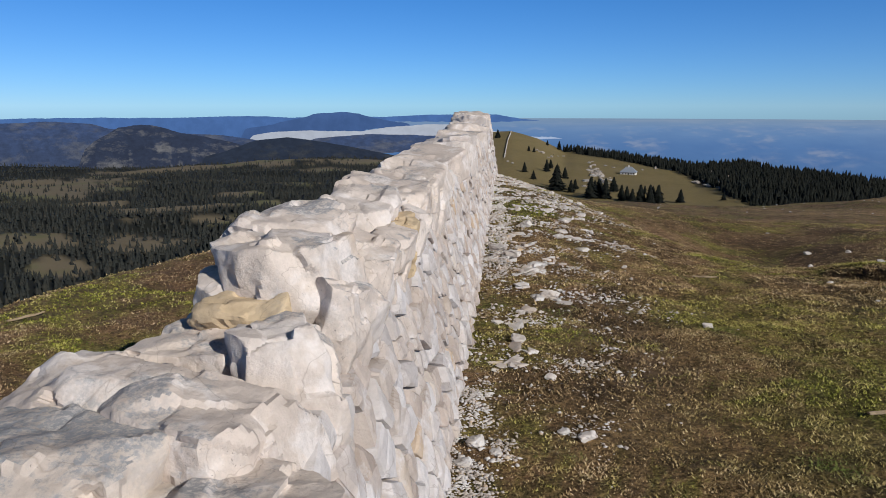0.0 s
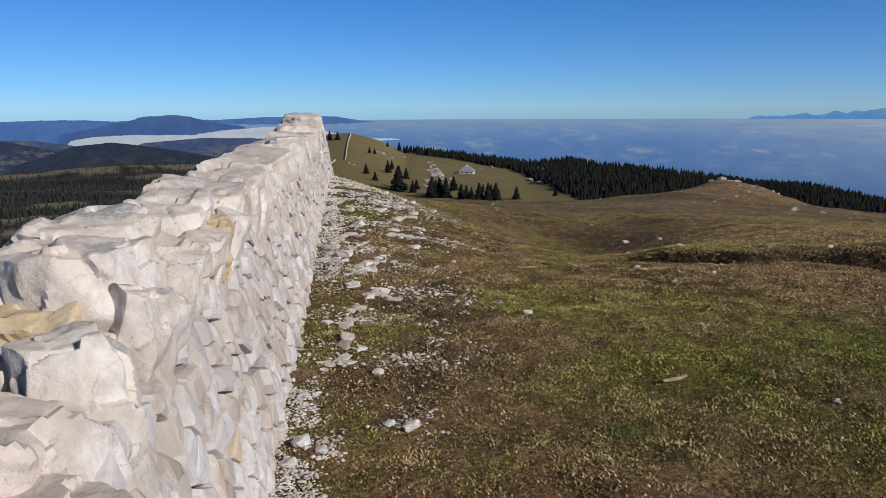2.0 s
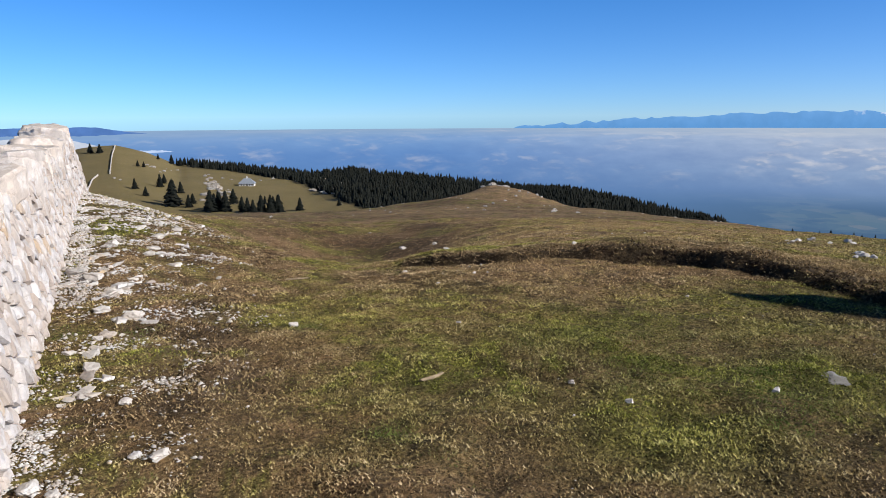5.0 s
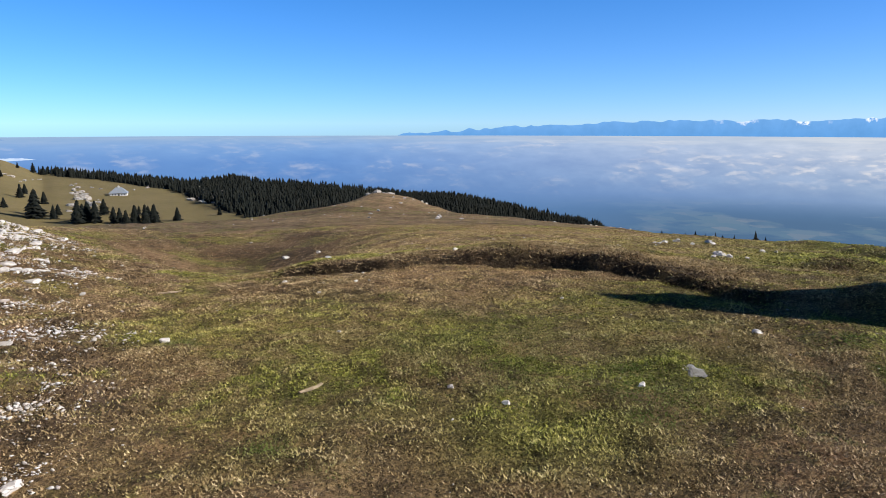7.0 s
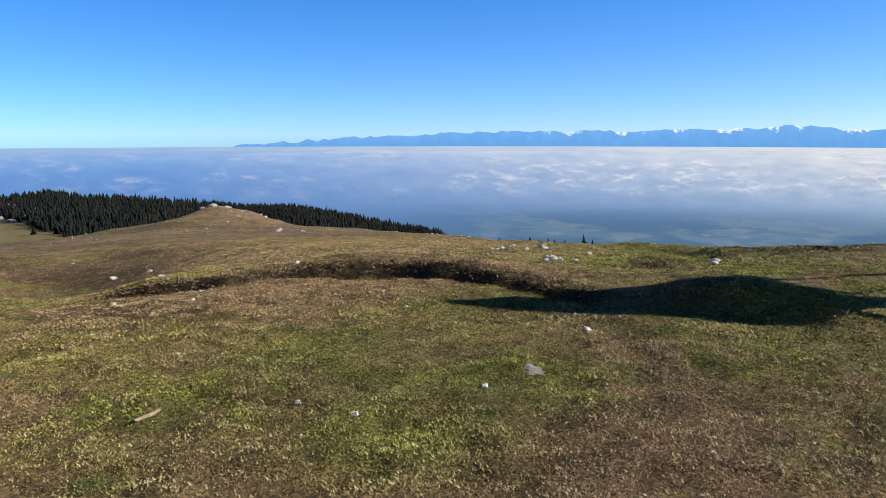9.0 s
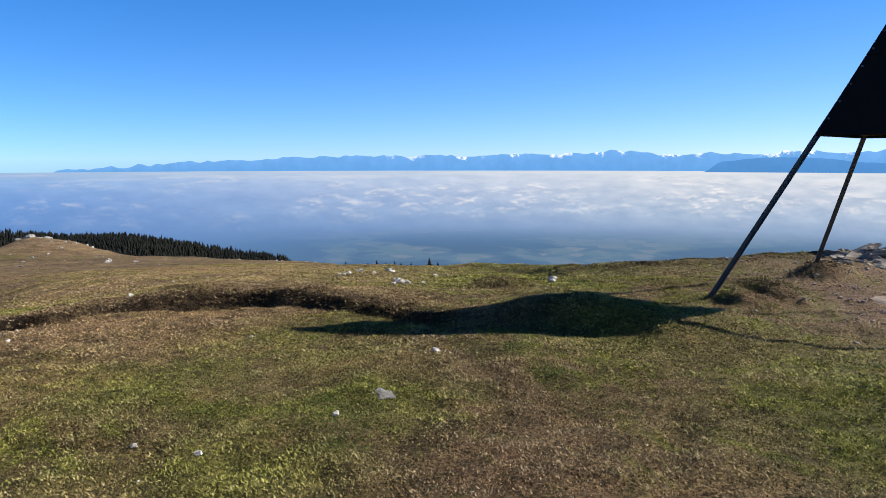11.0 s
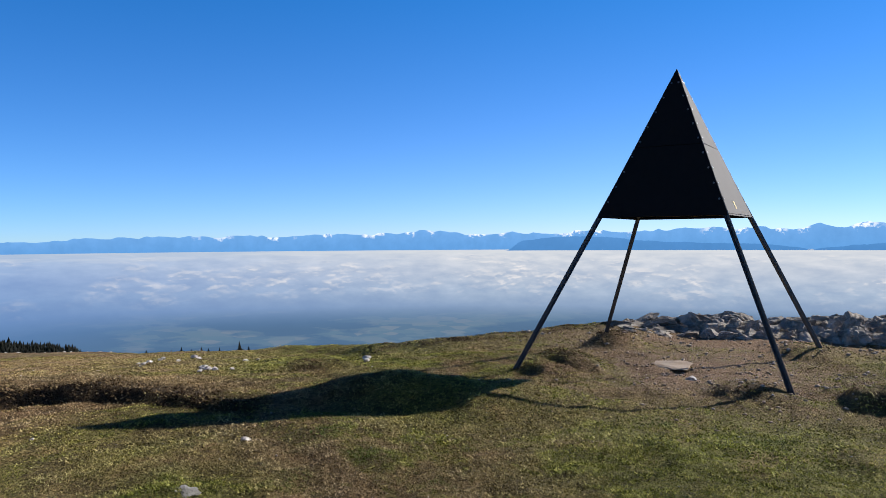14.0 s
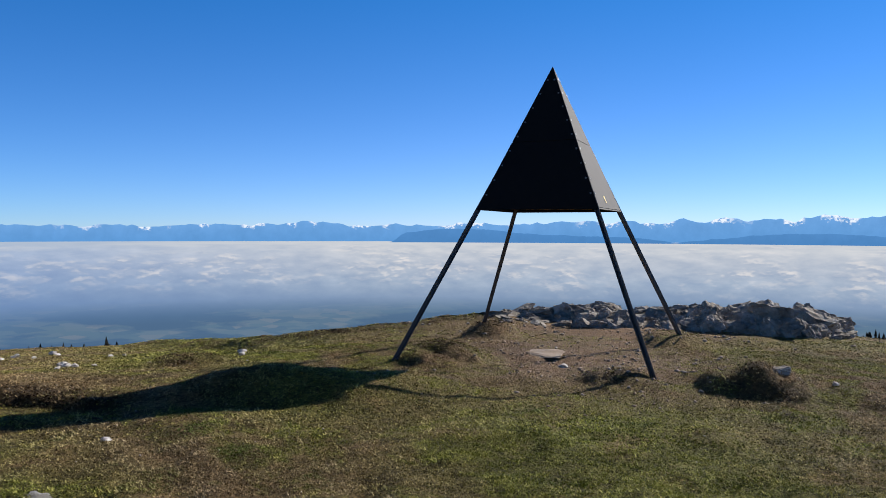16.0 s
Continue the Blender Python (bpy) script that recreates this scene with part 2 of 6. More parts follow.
def spruce_material(name, dark, light):
    n = Nodes(name, 0.9, 0.15)
    p = n.where()
    c = n.mix(n.noise(0.9, 3, 0.7, p), dark, light)
    return n.done(n.mix(0.6, c, n.ramp(n.island(), (0.0, (0.65, 0.75, 0.85)), (0.8, (1.05, 1.02, 1.0)), (1.0, (1.5, 1.2, 1.0))), "MULTIPLY"))


def plain(name, color, rough=0.8, metal=0.0, grain=30.0, vary=0.25, spec=0.4):
    n = Nodes(name, rough, spec)
    n.bsdf.inputs["Metallic"].default_value = metal
    p = n.local()
    f = n.noise(grain, 5, 0.65, p)
    low = tuple(c * (1 - vary) for c in color)
    high = tuple(c * (1 + vary) for c in color)
    n.bump(f, 0.15, 0.004)
    return n.done(n.mix(f, low, high))


TURF = turf()
BLADES = blade_material()
SCRUB = scrub_material()
WALL_STONE = limestone("wall_limestone", "object", pale=(0.545, 0.495, 0.462), dim=(0.44, 0.384, 0.346))
WALL_JOINED = limestone("wall_limestone_joined", "island", pale=(0.545, 0.495, 0.462), dim=(0.44, 0.384, 0.346))
CAP_STONE = limestone("capstone_limestone", "cap", pale=(0.64, 0.565, 0.505), dim=(0.53, 0.462, 0.412), grey=0.9)
LICHEN_CAP = limestone("lichened_capstone", "cap", pale=(0.60, 0.535, 0.48), dim=(0.50, 0.44, 0.395), grey=1.0, lichen_from=0.40)
OCHRE_STONE = limestone("ochre_limestone", "", pale=(0.60, 0.475, 0.315), dim=(0.50, 0.385, 0.25), grey=0.2, crusted=0.15)
FIELD_STONE = limestone("field_stone", "island", pale=(0.60, 0.555, 0.51), dim=(0.44, 0.395, 0.35), grey=0.5)
FAR_PALE = limestone("far_pale_rock", "object", pale=(0.42, 0.385, 0.345), dim=(0.27, 0.24, 0.205), grey=0.5)
BEDROCK = limestone("bedrock_limestone", "object", pale=(0.60, 0.555, 0.51), dim=(0.44, 0.395, 0.35), grey=0.5)
FAR_ROCK = limestone("grey_rock", "", pale=(0.30, 0.285, 0.26), dim=(0.17, 0.16, 0.14), grey=0.6)
OUTCROP = limestone("weathered_rock", "", pale=(0.40, 0.355, 0.305), dim=(0.17, 0.142, 0.115), grey=0.8, crusted=0.35)
DUSTY_STONE = limestone("dusty_stone", "island", pale=(0.44, 0.36, 0.29), dim=(0.30, 0.235, 0.18), grey=0.4, crusted=0.3)
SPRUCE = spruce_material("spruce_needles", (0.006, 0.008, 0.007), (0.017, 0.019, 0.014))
# valley wood: lighter and greyer than SPRUCE, the valley's haze put into its colour
HAZED_WOOD = spruce_material("hazed_wood", (0.015, 0.018, 0.018), (0.043, 0.045, 0.038))
BARK = plain("bark", (0.09, 0.07, 0.05))


# ------------------------------------------------------------------ mesh helpers
def mesh_from(name, verts, faces, material, smooth=False):
    me = bpy.data.meshes.new(name)
    me.from_pydata(verts, [], faces)
    me.materials.append(material)
    if smooth:
        me.shade_smooth()
    me.update()
    return me


def quick_mesh(name, verts, tris, material, smooth=False):
    """A mesh from numpy arrays of places and triangles."""
    me = bpy.data.meshes.new(name)
    me.vertices.add(len(verts))
    me.vertices.foreach_set("co", np.ascontiguousarray(verts, dtype=np.float32).ravel())
    k = tris.shape[1]
    me.loops.add(tris.size)
    me.loops.foreach_set("vertex_index", np.ascontiguousarray(tris, dtype=np.int32).ravel())
    me.polygons.add(len(tris))
    me.polygons.foreach_set("loop_start", np.arange(0, tris.size, k, dtype=np.int32))
    me.update(calc_edges=True)
    me.validate()
    me.materials.append(material)
    if smooth:
        me.shade_smooth()
    return me


def put_attribute(me, name, values):
    a = me.attributes.new(name, "FLOAT", "POINT")
    a.data.foreach_set("value", np.ascontiguousarray(values, dtype=np.float32))


def part(name, bm, material, parent, label="", smooth=False):
    me = bpy.data.meshes.new(name)
    bm.to_mesh(me)
    bm.free()
    me.materials.append(material)
    if smooth:
        me.shade_smooth()
    ob = new(name, me)
    ob.parent = parent
    if label:
        tagged(ob, label)
    return ob


def smooth01(a, b, x):
    t = np.clip((np.asarray(x, float) - a) / (b - a), 0, 1)
    return t * t * (3 - 2 * t)


def soft_plus(x, w):
    x = np.asarray(x, float)
    return w * np.logaddexp(0, x / w)


def lumps(x, y, scale, seed):
    """Smooth repeatable unevenness of about -1 to 1, for arrays."""
    r = np.random.default_rng(seed)
    out = 0.0
    for octave in range(5):
        for _ in range(3):
            a, f = r.uniform(0, 6.283, 2)
            out = out + np.sin((np.cos(a) * x + np.sin(a) * y) * 6.283 / scale * 1.9**octave + f) * 0.55**octave
    return out / 4.0


LATTICE = np.random.default_rng(12).uniform(0, 1, (512, 512))


def speckle(x, y, size, seed, octaves=3):
    """Uneven values of about 0 to 1 without direction, in patches of that size."""
    out, total, amp = 0.0, 0.0, 1.0
    for k in range(octaves):
        u, v = x / size + 17.3 * seed + 900, y / size + 9.1 * seed + 900
        i, j = np.floor(u).astype(int), np.floor(v).astype(int)
        f, g = u - i, v - j
        f, g = f * f * (3 - 2 * f), g * g * (3 - 2 * g)
        a, b = LATTICE[i % 512, j % 512], LATTICE[(i + 1) % 512, j % 512]
        c, d = LATTICE[i % 512, (j + 1) % 512], LATTICE[(i + 1) % 512, (j + 1) % 512]
        out = out + amp * ((a * (1 - f) + b * f) * (1 - g) + (c * (1 - f) + d * f) * g)
        total, amp, size = total + amp, amp * 0.6, size * 0.47
    return np.clip(0.5 + (out / total - 0.5) * 1.5, 0, 1)


# ------------------------------------------------------------------ the lie of the land
# Bearings in degrees clockwise from +y, as seen from the summit.
def table(bearing, at, values):
    return np.interp(bearing, at, values)


SUMMIT_AT = [-180, -60, -32, -21, -11, -2, 4, 7, 11, 18, 24, 29, 36, 45, 55, 70, 78, 84, 88, 92, 104, 115, 128, 180]
SUMMIT_EDGE = [9, 7, 7.4, 8.8, 10.5, 13, 15.0, 13.3, 11.7, 10.6, 8.9, 8.7, 8.6, 9.4, 9.2, 9.3, 11.4, 13.2, 14.6, 15.6, 16, 15, 14, 9]
FIRST_FALL = [0.30, 0.33, 0.36, 0.36, 0.34, 0.30, 0.20, 0.14, 0.123, 0.120, 0.112, 0.108, 0.11, 0.115, 0.118, 0.116, 0.125, 0.2, 0.25, 0.3, 0.3, 0.3, 0.3, 0.3]
SECOND_EDGE = [60, 60, 60, 60, 60, 60, 60, 60, 60, 60, 62, 66, 66, 52, 34, 26, 22, 20, 20, 20, 22, 22, 22, 60]
RIDGE_AT = [-8, 0, 3.7, 5.2, 7.2, 9.3, 10, 13.4, 16, 19.2, 22.1, 24.4, 27.4, 32, 35.5, 39, 42, 47, 50, 54, 60, 110, 113, 117, 130]
RIDGE_EL = [-4.0, -2.4, -1.95, -1.85, -2.4, -3.45, -3.4, -3.8, -4.15, -4.55, -4.25, -4.7, -4.9, -5.45, -5.9, -6.0, -6.55, -7.65, -8.1, -11, -14, -11, -8.2, -7.4, -6.8]
RIDGE_R = [900, 900, 900, 900, 900, 880, 875, 860, 820, 775, 740, 715, 690, 655, 640, 620, 605, 585, 560, 560, 560, 560, 560, 560, 560]


# low humps of turf: x, y, radius, height
MOUNDS = [(12.45, -0.25, 0.42, 0.20), (8.62, -1.58, 0.36, 0.10), (8.35, -1.85, 0.30, 0.05), (9.75, 0.50, 0.5, 0.15), (10.0, 0.25, 0.42, 0.10), (11.6, -2.95, 0.5, 0.14),
          (8.25, -2.85, 0.34, 0.12), (8.15, -3.22, 0.36, 0.14), (8.75, -3.1, 0.6, 0.08), (10.1, 3.9, 0.45, 0.10), (8.0, -4.3, 0.6, 0.08), (4.6, 2.5, 0.35, 0.03)]


BANK_AT = [27, 29, 31, 36, 40, 43, 47, 50, 54, 58, 63, 67, 70]
BANK_FOOT = [8.9, 8.9, 8.75, 8.5, 8.75, 8.7, 8.65, 8.6, 8.4, 8.1, 7.7, 7.6, 7.6]
BANK_RISE = [0, 0.06, 0.085, 0.08, 0.06, 0.14, 0.18, 0.19, 0.17, 0.12, 0.06, 0.02, 0]


def bank_line(x, y, b):
    """Where the low bank begins, and how high it is."""
    foot = table(b, BANK_AT, BANK_FOOT) + 0.05 * lumps(x, y, 1.9, 14) + 0.02 * lumps(x, y, 0.35, 16)
    return foot, table(b, BANK_AT, BANK_RISE) * (1 + 0.18 * lumps(x, y, 1.3, 15))


RIM_AT = [62, 66.2, 72.9, 78.9, 84.3, 88.2, 90.1, 93, 97]
RIM_R = [20, 19, 14, 13.2, 13.8, 14.6, 14.6, 14.6, 14.6]
RIM_RISE = [0, 0.15, 0.19, 0.14, 0.185, 0.21, 0.24, 0.18, 0]


def near_land(x, y):
    r = np.hypot(x, y)
    b = np.degrees(np.arctan2(x, y))
    e = table(b, SUMMIT_AT, SUMMIT_EDGE)
    s = table(b, SUMMIT_AT, FIRST_FALL)
    e2 = table(b, SUMMIT_AT, SECOND_EDGE)
    z = -s * soft_plus(r - e, 0.5) - 0.34 * soft_plus(r - e2, 3.0)
    # rise towards the wall's far end
    z = z + 0.35 * smooth01(3, 15, r) * np.exp(-(((b - 4) / 9) ** 2)) * (r < 40)
    # hollow behind the brow
    z = z - 1.25 * np.exp(-(((b - 23) / 9) ** 2)) * np.exp(-(((r - 17.5) / 6) ** 2))
    # knoll
    kx, ky = x - 38.5, y - 58.4
    u, v = kx * 0.835 - ky * 0.55, kx * 0.55 + ky * 0.835
    d = np.hypot(u / np.where(u > 0, 5.6, 4.6), v / 12.0)
    z = z + 2.9 * np.exp(-np.power(d, 1.5))
    # low turf bank beyond the lawn
    foot, rise = bank_line(x, y, b)
    z = z + rise * smooth01(foot, foot + 0.14, r) * np.exp(-((np.maximum(r - foot - 0.2, 0) / 2.2) ** 2))
    # low swell along the rim
    rim = table(b, RIM_AT, RIM_R)
    z = z + table(b, RIM_AT, RIM_RISE) * smooth01(rim - 1.6, rim, r) * np.exp(-((np.maximum(r - rim, 0) / 1.6) ** 2)) * (1 + 0.12 * lumps(x, y, 1.1, 27))
    # long turf hump before the pyramid
    along, across = (x - 7.65) * 0.28 + (y - 1.65) * 0.96, (x - 7.65) * 0.96 - (y - 1.65) * 0.28
    z = z + 0.23 * np.exp(-((along / 1.12) ** 4)) * np.exp(-((across / np.where(across < 0, 0.40, 0.80)) ** 2))
    for mx, my, mr, mh in MOUNDS:
        z = z + mh * np.exp(-np.power(((x - mx) ** 2 + (y - my) ** 2) / mr**2 * (1 + 0.35 * lumps(x, y, 0.7, 19)), 2.2))
    return z


def far_land(x, y):
    r = np.hypot(x, y)
    b = np.degrees(np.arctan2(x, y))
    # wooded valley
    left = -120 - 58 * smooth01(500, 2600, r) + 9 * lumps(x, y, 420, 3) + 22 * smooth01(1400, 2800, r) * lumps(x, y, 900, 4) - 110 * smooth01(2450, 3100, r)
    # pasture plateau and the wooded ridge behind it
    r0 = table(b, RIDGE_AT, RIDGE_R)
    top = EYE.z + r0 * np.tan(np.radians(table(b, RIDGE_AT, RIDGE_EL)))
    floor = table(b, [22, 31, 38, 43, 47, 50], [-54, -60, -68, -78, -84, -88]) + 1.5 * lumps(x, y, 160, 8)
    right = floor + (top - floor) * np.clip((r - 400) / (r0 - 400), 0, 1) ** 1.2
    right = right - 0.5 * np.maximum(r - r0 - 20, 0)
    right = np.maximum(right, -380)
    right = right + (-380 - right) * smooth01(52, 60, b) * (1 - smooth01(105, 111, b))
    z = right + (left - right) * (1 - smooth01(-4, 3, b))
    out = smooth01(132, 150, np.abs(b))
    return z + (-200 - z) * out


def land(x, y):
    x, y = np.asarray(x, float), np.asarray(y, float)
    r = np.hypot(x, y)
    a, c = near_land(x, y), far_land(x, y)
    z = np.where(r < 70, a, np.maximum(a, c))
    z = z + 0.035 * lumps(x, y, 2.3, 1) * smooth01(1.0, 3.0, r) + 0.012 * lumps(x, y, 0.5, 2)
    # clumps of turf
    z = z + 0.030 * (speckle(x, y, 0.26, 91, 1) - 0.5) * smooth01(2.0, 3.0, r) * (1 - smooth01(9.3, 11.0, r))
    z = z + 0.25 * lumps(x, y, 14, 5) * smooth01(25, 60, r)
    return z


WALL_DIR = Vector((0.0886, 0.9961, 0)).normalized()


def wall_foot(s):
    """The foot of the wall's sunny face, s metres of y along it."""
    return -0.265 + 0.0889 * s


def foot_stretch(y):
    """How much gravel lies at the wall's foot along it."""
    return np.interp(y, [2.0, 2.6, 4.0, 4.5, 6.4, 6.8, 8.0, 9.0, 17.0], [0.6, 1.0, 1.0, 0.15, 0.12, 1.0, 1.0, 0.5, 0.6])


def gravel_cover(x, y):
    off = x - wall_foot(y)
    wide = 0.17 + 0.16 * lumps(y, 0 * y, 1.6, 44)
    strip = smooth01(-0.3, 0.0, off) * (1 - smooth01(0.5 * wide, wide + 0.2, off)) * smooth01(0.5, 2, y) * (1 - smooth01(17, 20, y)) * foot_stretch(y)
    spots = 0.0
    for px, py, rr in ((0.95, 4.45, 0.28), (0.70, 4.2, 0.28), (1.15, 4.9, 0.25), (0.75, 3.5, 0.22), (1.35, 6.0, 0.4), (1.4, 11.5, 1.0), (1.9, 8.6, 0.4), (0.6, 5.4, 0.25), (0.85, 7.3, 0.6), (1.1, 9.4, 0.6), (1.6, 14.0, 1.2)):
        spots = np.maximum(spots, np.exp(-((x - px) ** 2 + (y - py) ** 2) / rr**2))
    trod = np.exp(-(((x - 9.6) / 2.0) ** 2 + ((y + 1.6) / 1.3) ** 2)) + 0.8 * np.exp(-(((x - 13.2) / 1.0) ** 2 + ((y + 3.2) / 2.6) ** 2))
    return np.clip(np.maximum(np.maximum(strip, 0.75 * spots), 0.38 * trod), 0, 1)


def soil_cover(x, y):
    a = 0.7 * np.exp(-(((x - 1.2) / 0.35) ** 2 + ((y - 4.9) / 1.2) ** 2))
    c = 1.25 * np.exp(-(((x - 10.3) / 2.4) ** 2 + ((y + 1.4) / 1.8) ** 2))
    d = 1.3 * np.exp(-(((x - 13.2) / 1.2) ** 2 + ((y + 2.6) / 3.4) ** 2))
    e = 0.6 * np.exp(-(((x + 5.0) / 4.0) ** 2 + ((y - 8.0) / 6.0) ** 2))
    return np.clip(np.maximum.reduce([0.9 * a, 0.9 * c, d, e]), 0, 1)


def scrub_shade_cover(x, y):
    """Dark dry scrub and bare earth on the face of the bank and on the turf humps, where it also stands for shade, as
    it does in the hollow.
    """
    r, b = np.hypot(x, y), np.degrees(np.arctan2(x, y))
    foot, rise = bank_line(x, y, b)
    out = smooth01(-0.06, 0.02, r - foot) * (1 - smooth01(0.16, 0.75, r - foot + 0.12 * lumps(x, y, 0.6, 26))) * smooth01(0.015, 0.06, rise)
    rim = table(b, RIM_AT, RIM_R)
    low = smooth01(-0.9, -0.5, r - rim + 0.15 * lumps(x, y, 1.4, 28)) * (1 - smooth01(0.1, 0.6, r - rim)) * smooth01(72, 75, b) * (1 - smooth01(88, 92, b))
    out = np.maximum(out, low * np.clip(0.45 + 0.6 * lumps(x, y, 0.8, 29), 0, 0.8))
    # hump spots also paint shaded sides; the last three stand for the hollow's shadow
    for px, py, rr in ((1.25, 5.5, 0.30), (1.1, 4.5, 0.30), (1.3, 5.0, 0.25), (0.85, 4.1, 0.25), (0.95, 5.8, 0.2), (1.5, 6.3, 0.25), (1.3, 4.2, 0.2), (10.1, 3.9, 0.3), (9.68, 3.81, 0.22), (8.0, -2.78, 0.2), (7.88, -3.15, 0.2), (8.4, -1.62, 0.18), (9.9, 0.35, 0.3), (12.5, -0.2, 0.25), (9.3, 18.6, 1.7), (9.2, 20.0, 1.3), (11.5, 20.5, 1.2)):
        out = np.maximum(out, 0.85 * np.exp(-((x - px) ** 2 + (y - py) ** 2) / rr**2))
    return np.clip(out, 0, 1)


def lush_cover(x, y):
    out = 0.0
    for px, py, rr, k in ((12.0, 5.0, 3.2, 1.0), (15.5, 2.8, 3.6, 1.0), (17, 6, 4, 0.9), (6.4, -1.2, 1.9, 1.0), (7.4, 1.4, 1.3, 0.8), (4.5, 2.5, 0.7, 0.8), (3.2, 2.5, 0.7, 0.8), (2.7, 3.3, 0.5, 0.5), (4.0, 4.3, 0.9, 0.9), (5.3, 3.4, 0.9, 0.6), (3.4, 5.0, 1.5, 0.4), (1.9, 3.5, 0.8, 0.45), (12.2, -5.0, 1.8, 0.7), (5.0, -1.8, 1.4, 0.9), (10.6, -3.6, 1.2, 0.7), (9.0, 2.6, 0.8, 0.6)):
        out = np.maximum(out, k * np.exp(-((x - px) ** 2 + (y - py) ** 2) / rr**2))
    return np.clip(out, 0, 1)


def deep_cover(x, y):
    """Rank dark green grass."""
    out = 0.0
    for px, py, rr in ((4.0, 2.42, 0.36), (4.25, 2.75, 0.22), (3.75, 2.2, 0.22), (4.31, 4.77, 0.28), (4.7, 4.5, 0.25), (5.2, 4.25, 0.22), (1.85, 3.2, 0.22), (2.1, 5.3, 0.2), (6.1, 2.2, 0.3), (6.7, 2.4, 0.3), (7.2, -0.6, 0.25), (5.6, 1.6, 0.25), (0.35, 5.9, 0.22), (0.9, 5.75, 0.25)):
        out = np.maximum(out, np.exp(-((x - px) ** 2 + (y - py) ** 2) / rr**2))
    wide = 0.75 * np.exp(-(((x - 4.1) / 1.3) ** 2 + ((y - 3.4) / 1.3) ** 2)) - 0.5 * speckle(x, y, 0.4, 56)
    return np.clip(np.maximum(1.6 * out - 0.9 * speckle(x, y, 0.12, 55), wide), 0, 0.9)


def dry_cover(x, y):
    """Straw-coloured turf."""
    out = 0.0
    for px, py, rr, k in ((2.9, 5.9, 1.2, 0.4), (5.3, 5.9, 1.5, 0.9), (2.2, 7.5, 1.6, 0.5), (7.5, 5.0, 1.3, 0.6), (9.2, 9.2, 2.6, 0.9), (13, 14, 6, 0.9), (11, 7.2, 1.8, 0.7), (20, 30, 14, 0.8), (36, 53, 13, 1.0)):
        out = np.maximum(out, k * np.exp(-((x - px) ** 2 + (y - py) ** 2) / rr**2))
    r, b = np.hypot(x, y), np.degrees(np.arctan2(x, y))
    out = np.maximum(out, 0.5 * smooth01(200, 350, r) * smooth01(-2, 2, b) * (0.6 + 0.5 * lumps(x, y, 90, 51)))
    return np.clip(out, 0, 1)


def clearing(x, y):
    """1 on the valley's open meadows."""
    r = np.hypot(x, y)
    b = np.degrees(np.arctan2(x, y))
    open_ = 0.0
    for cb, cr, wb, wr in ((-29, 1570, 6.0, 330), (-20.5, 2230, 5.0, 170), (-13.5, 2350, 3.5, 230), (-22.5, 745, 3.2, 62), (-20.5, 985, 5.0, 48), (-29.5, 770, 3.0, 60), (-28.5, 620, 1.8, 40),
                           (-9, 1900, 2.2, 80), (-11.5, 1400, 2.2, 60), (-15.5, 1180, 1.8, 60), (-25, 1150, 2.5, 40), (-7, 2300, 2.5, 120), (-17, 890, 2.6, 26), (-13.5, 1010, 1.8, 24), (-23.5, 880, 2.0, 18), (-18.5, 1600, 3, 34), (-8, 1560, 1.6, 30), (-27, 2050, 3, 60), (-26, 540, 1.5, 14), (-15, 1950, 3, 50)):
        wob = 1 + 0.45 * lumps(x, y, 120, int(cr))
        open_ = np.maximum(open_, np.exp(-np.power(((b - cb) / (wb * wob)) ** 2 + ((r - cr) / (wr * wob)) ** 2, 2)))
    return open_


def wood_cover(x, y):
    r = np.hypot(x, y)
    b = np.degrees(np.arctan2(x, y))
    left = smooth01(260, 300, r) * (1 - smooth01(-2, 2, b)) * (1 - smooth01(0.25, 0.5, clearing(x, y)))
    r0 = table(b, RIDGE_AT, RIDGE_R)
    start = table(b, [8.8, 9.5, 14, 18, 20, 22, 24, 60], [890, 860, 800, 690, 560, 470, 440, 440])
    right = smooth01(-12, 12, r - start - 14 * lumps(x, y, 60, 12)) * smooth01(8.8, 9.6, b) * (1 - smooth01(56, 60, b) * (1 - smooth01(106, 110, b)))
    return np.clip(np.maximum(left, right), 0, 1)


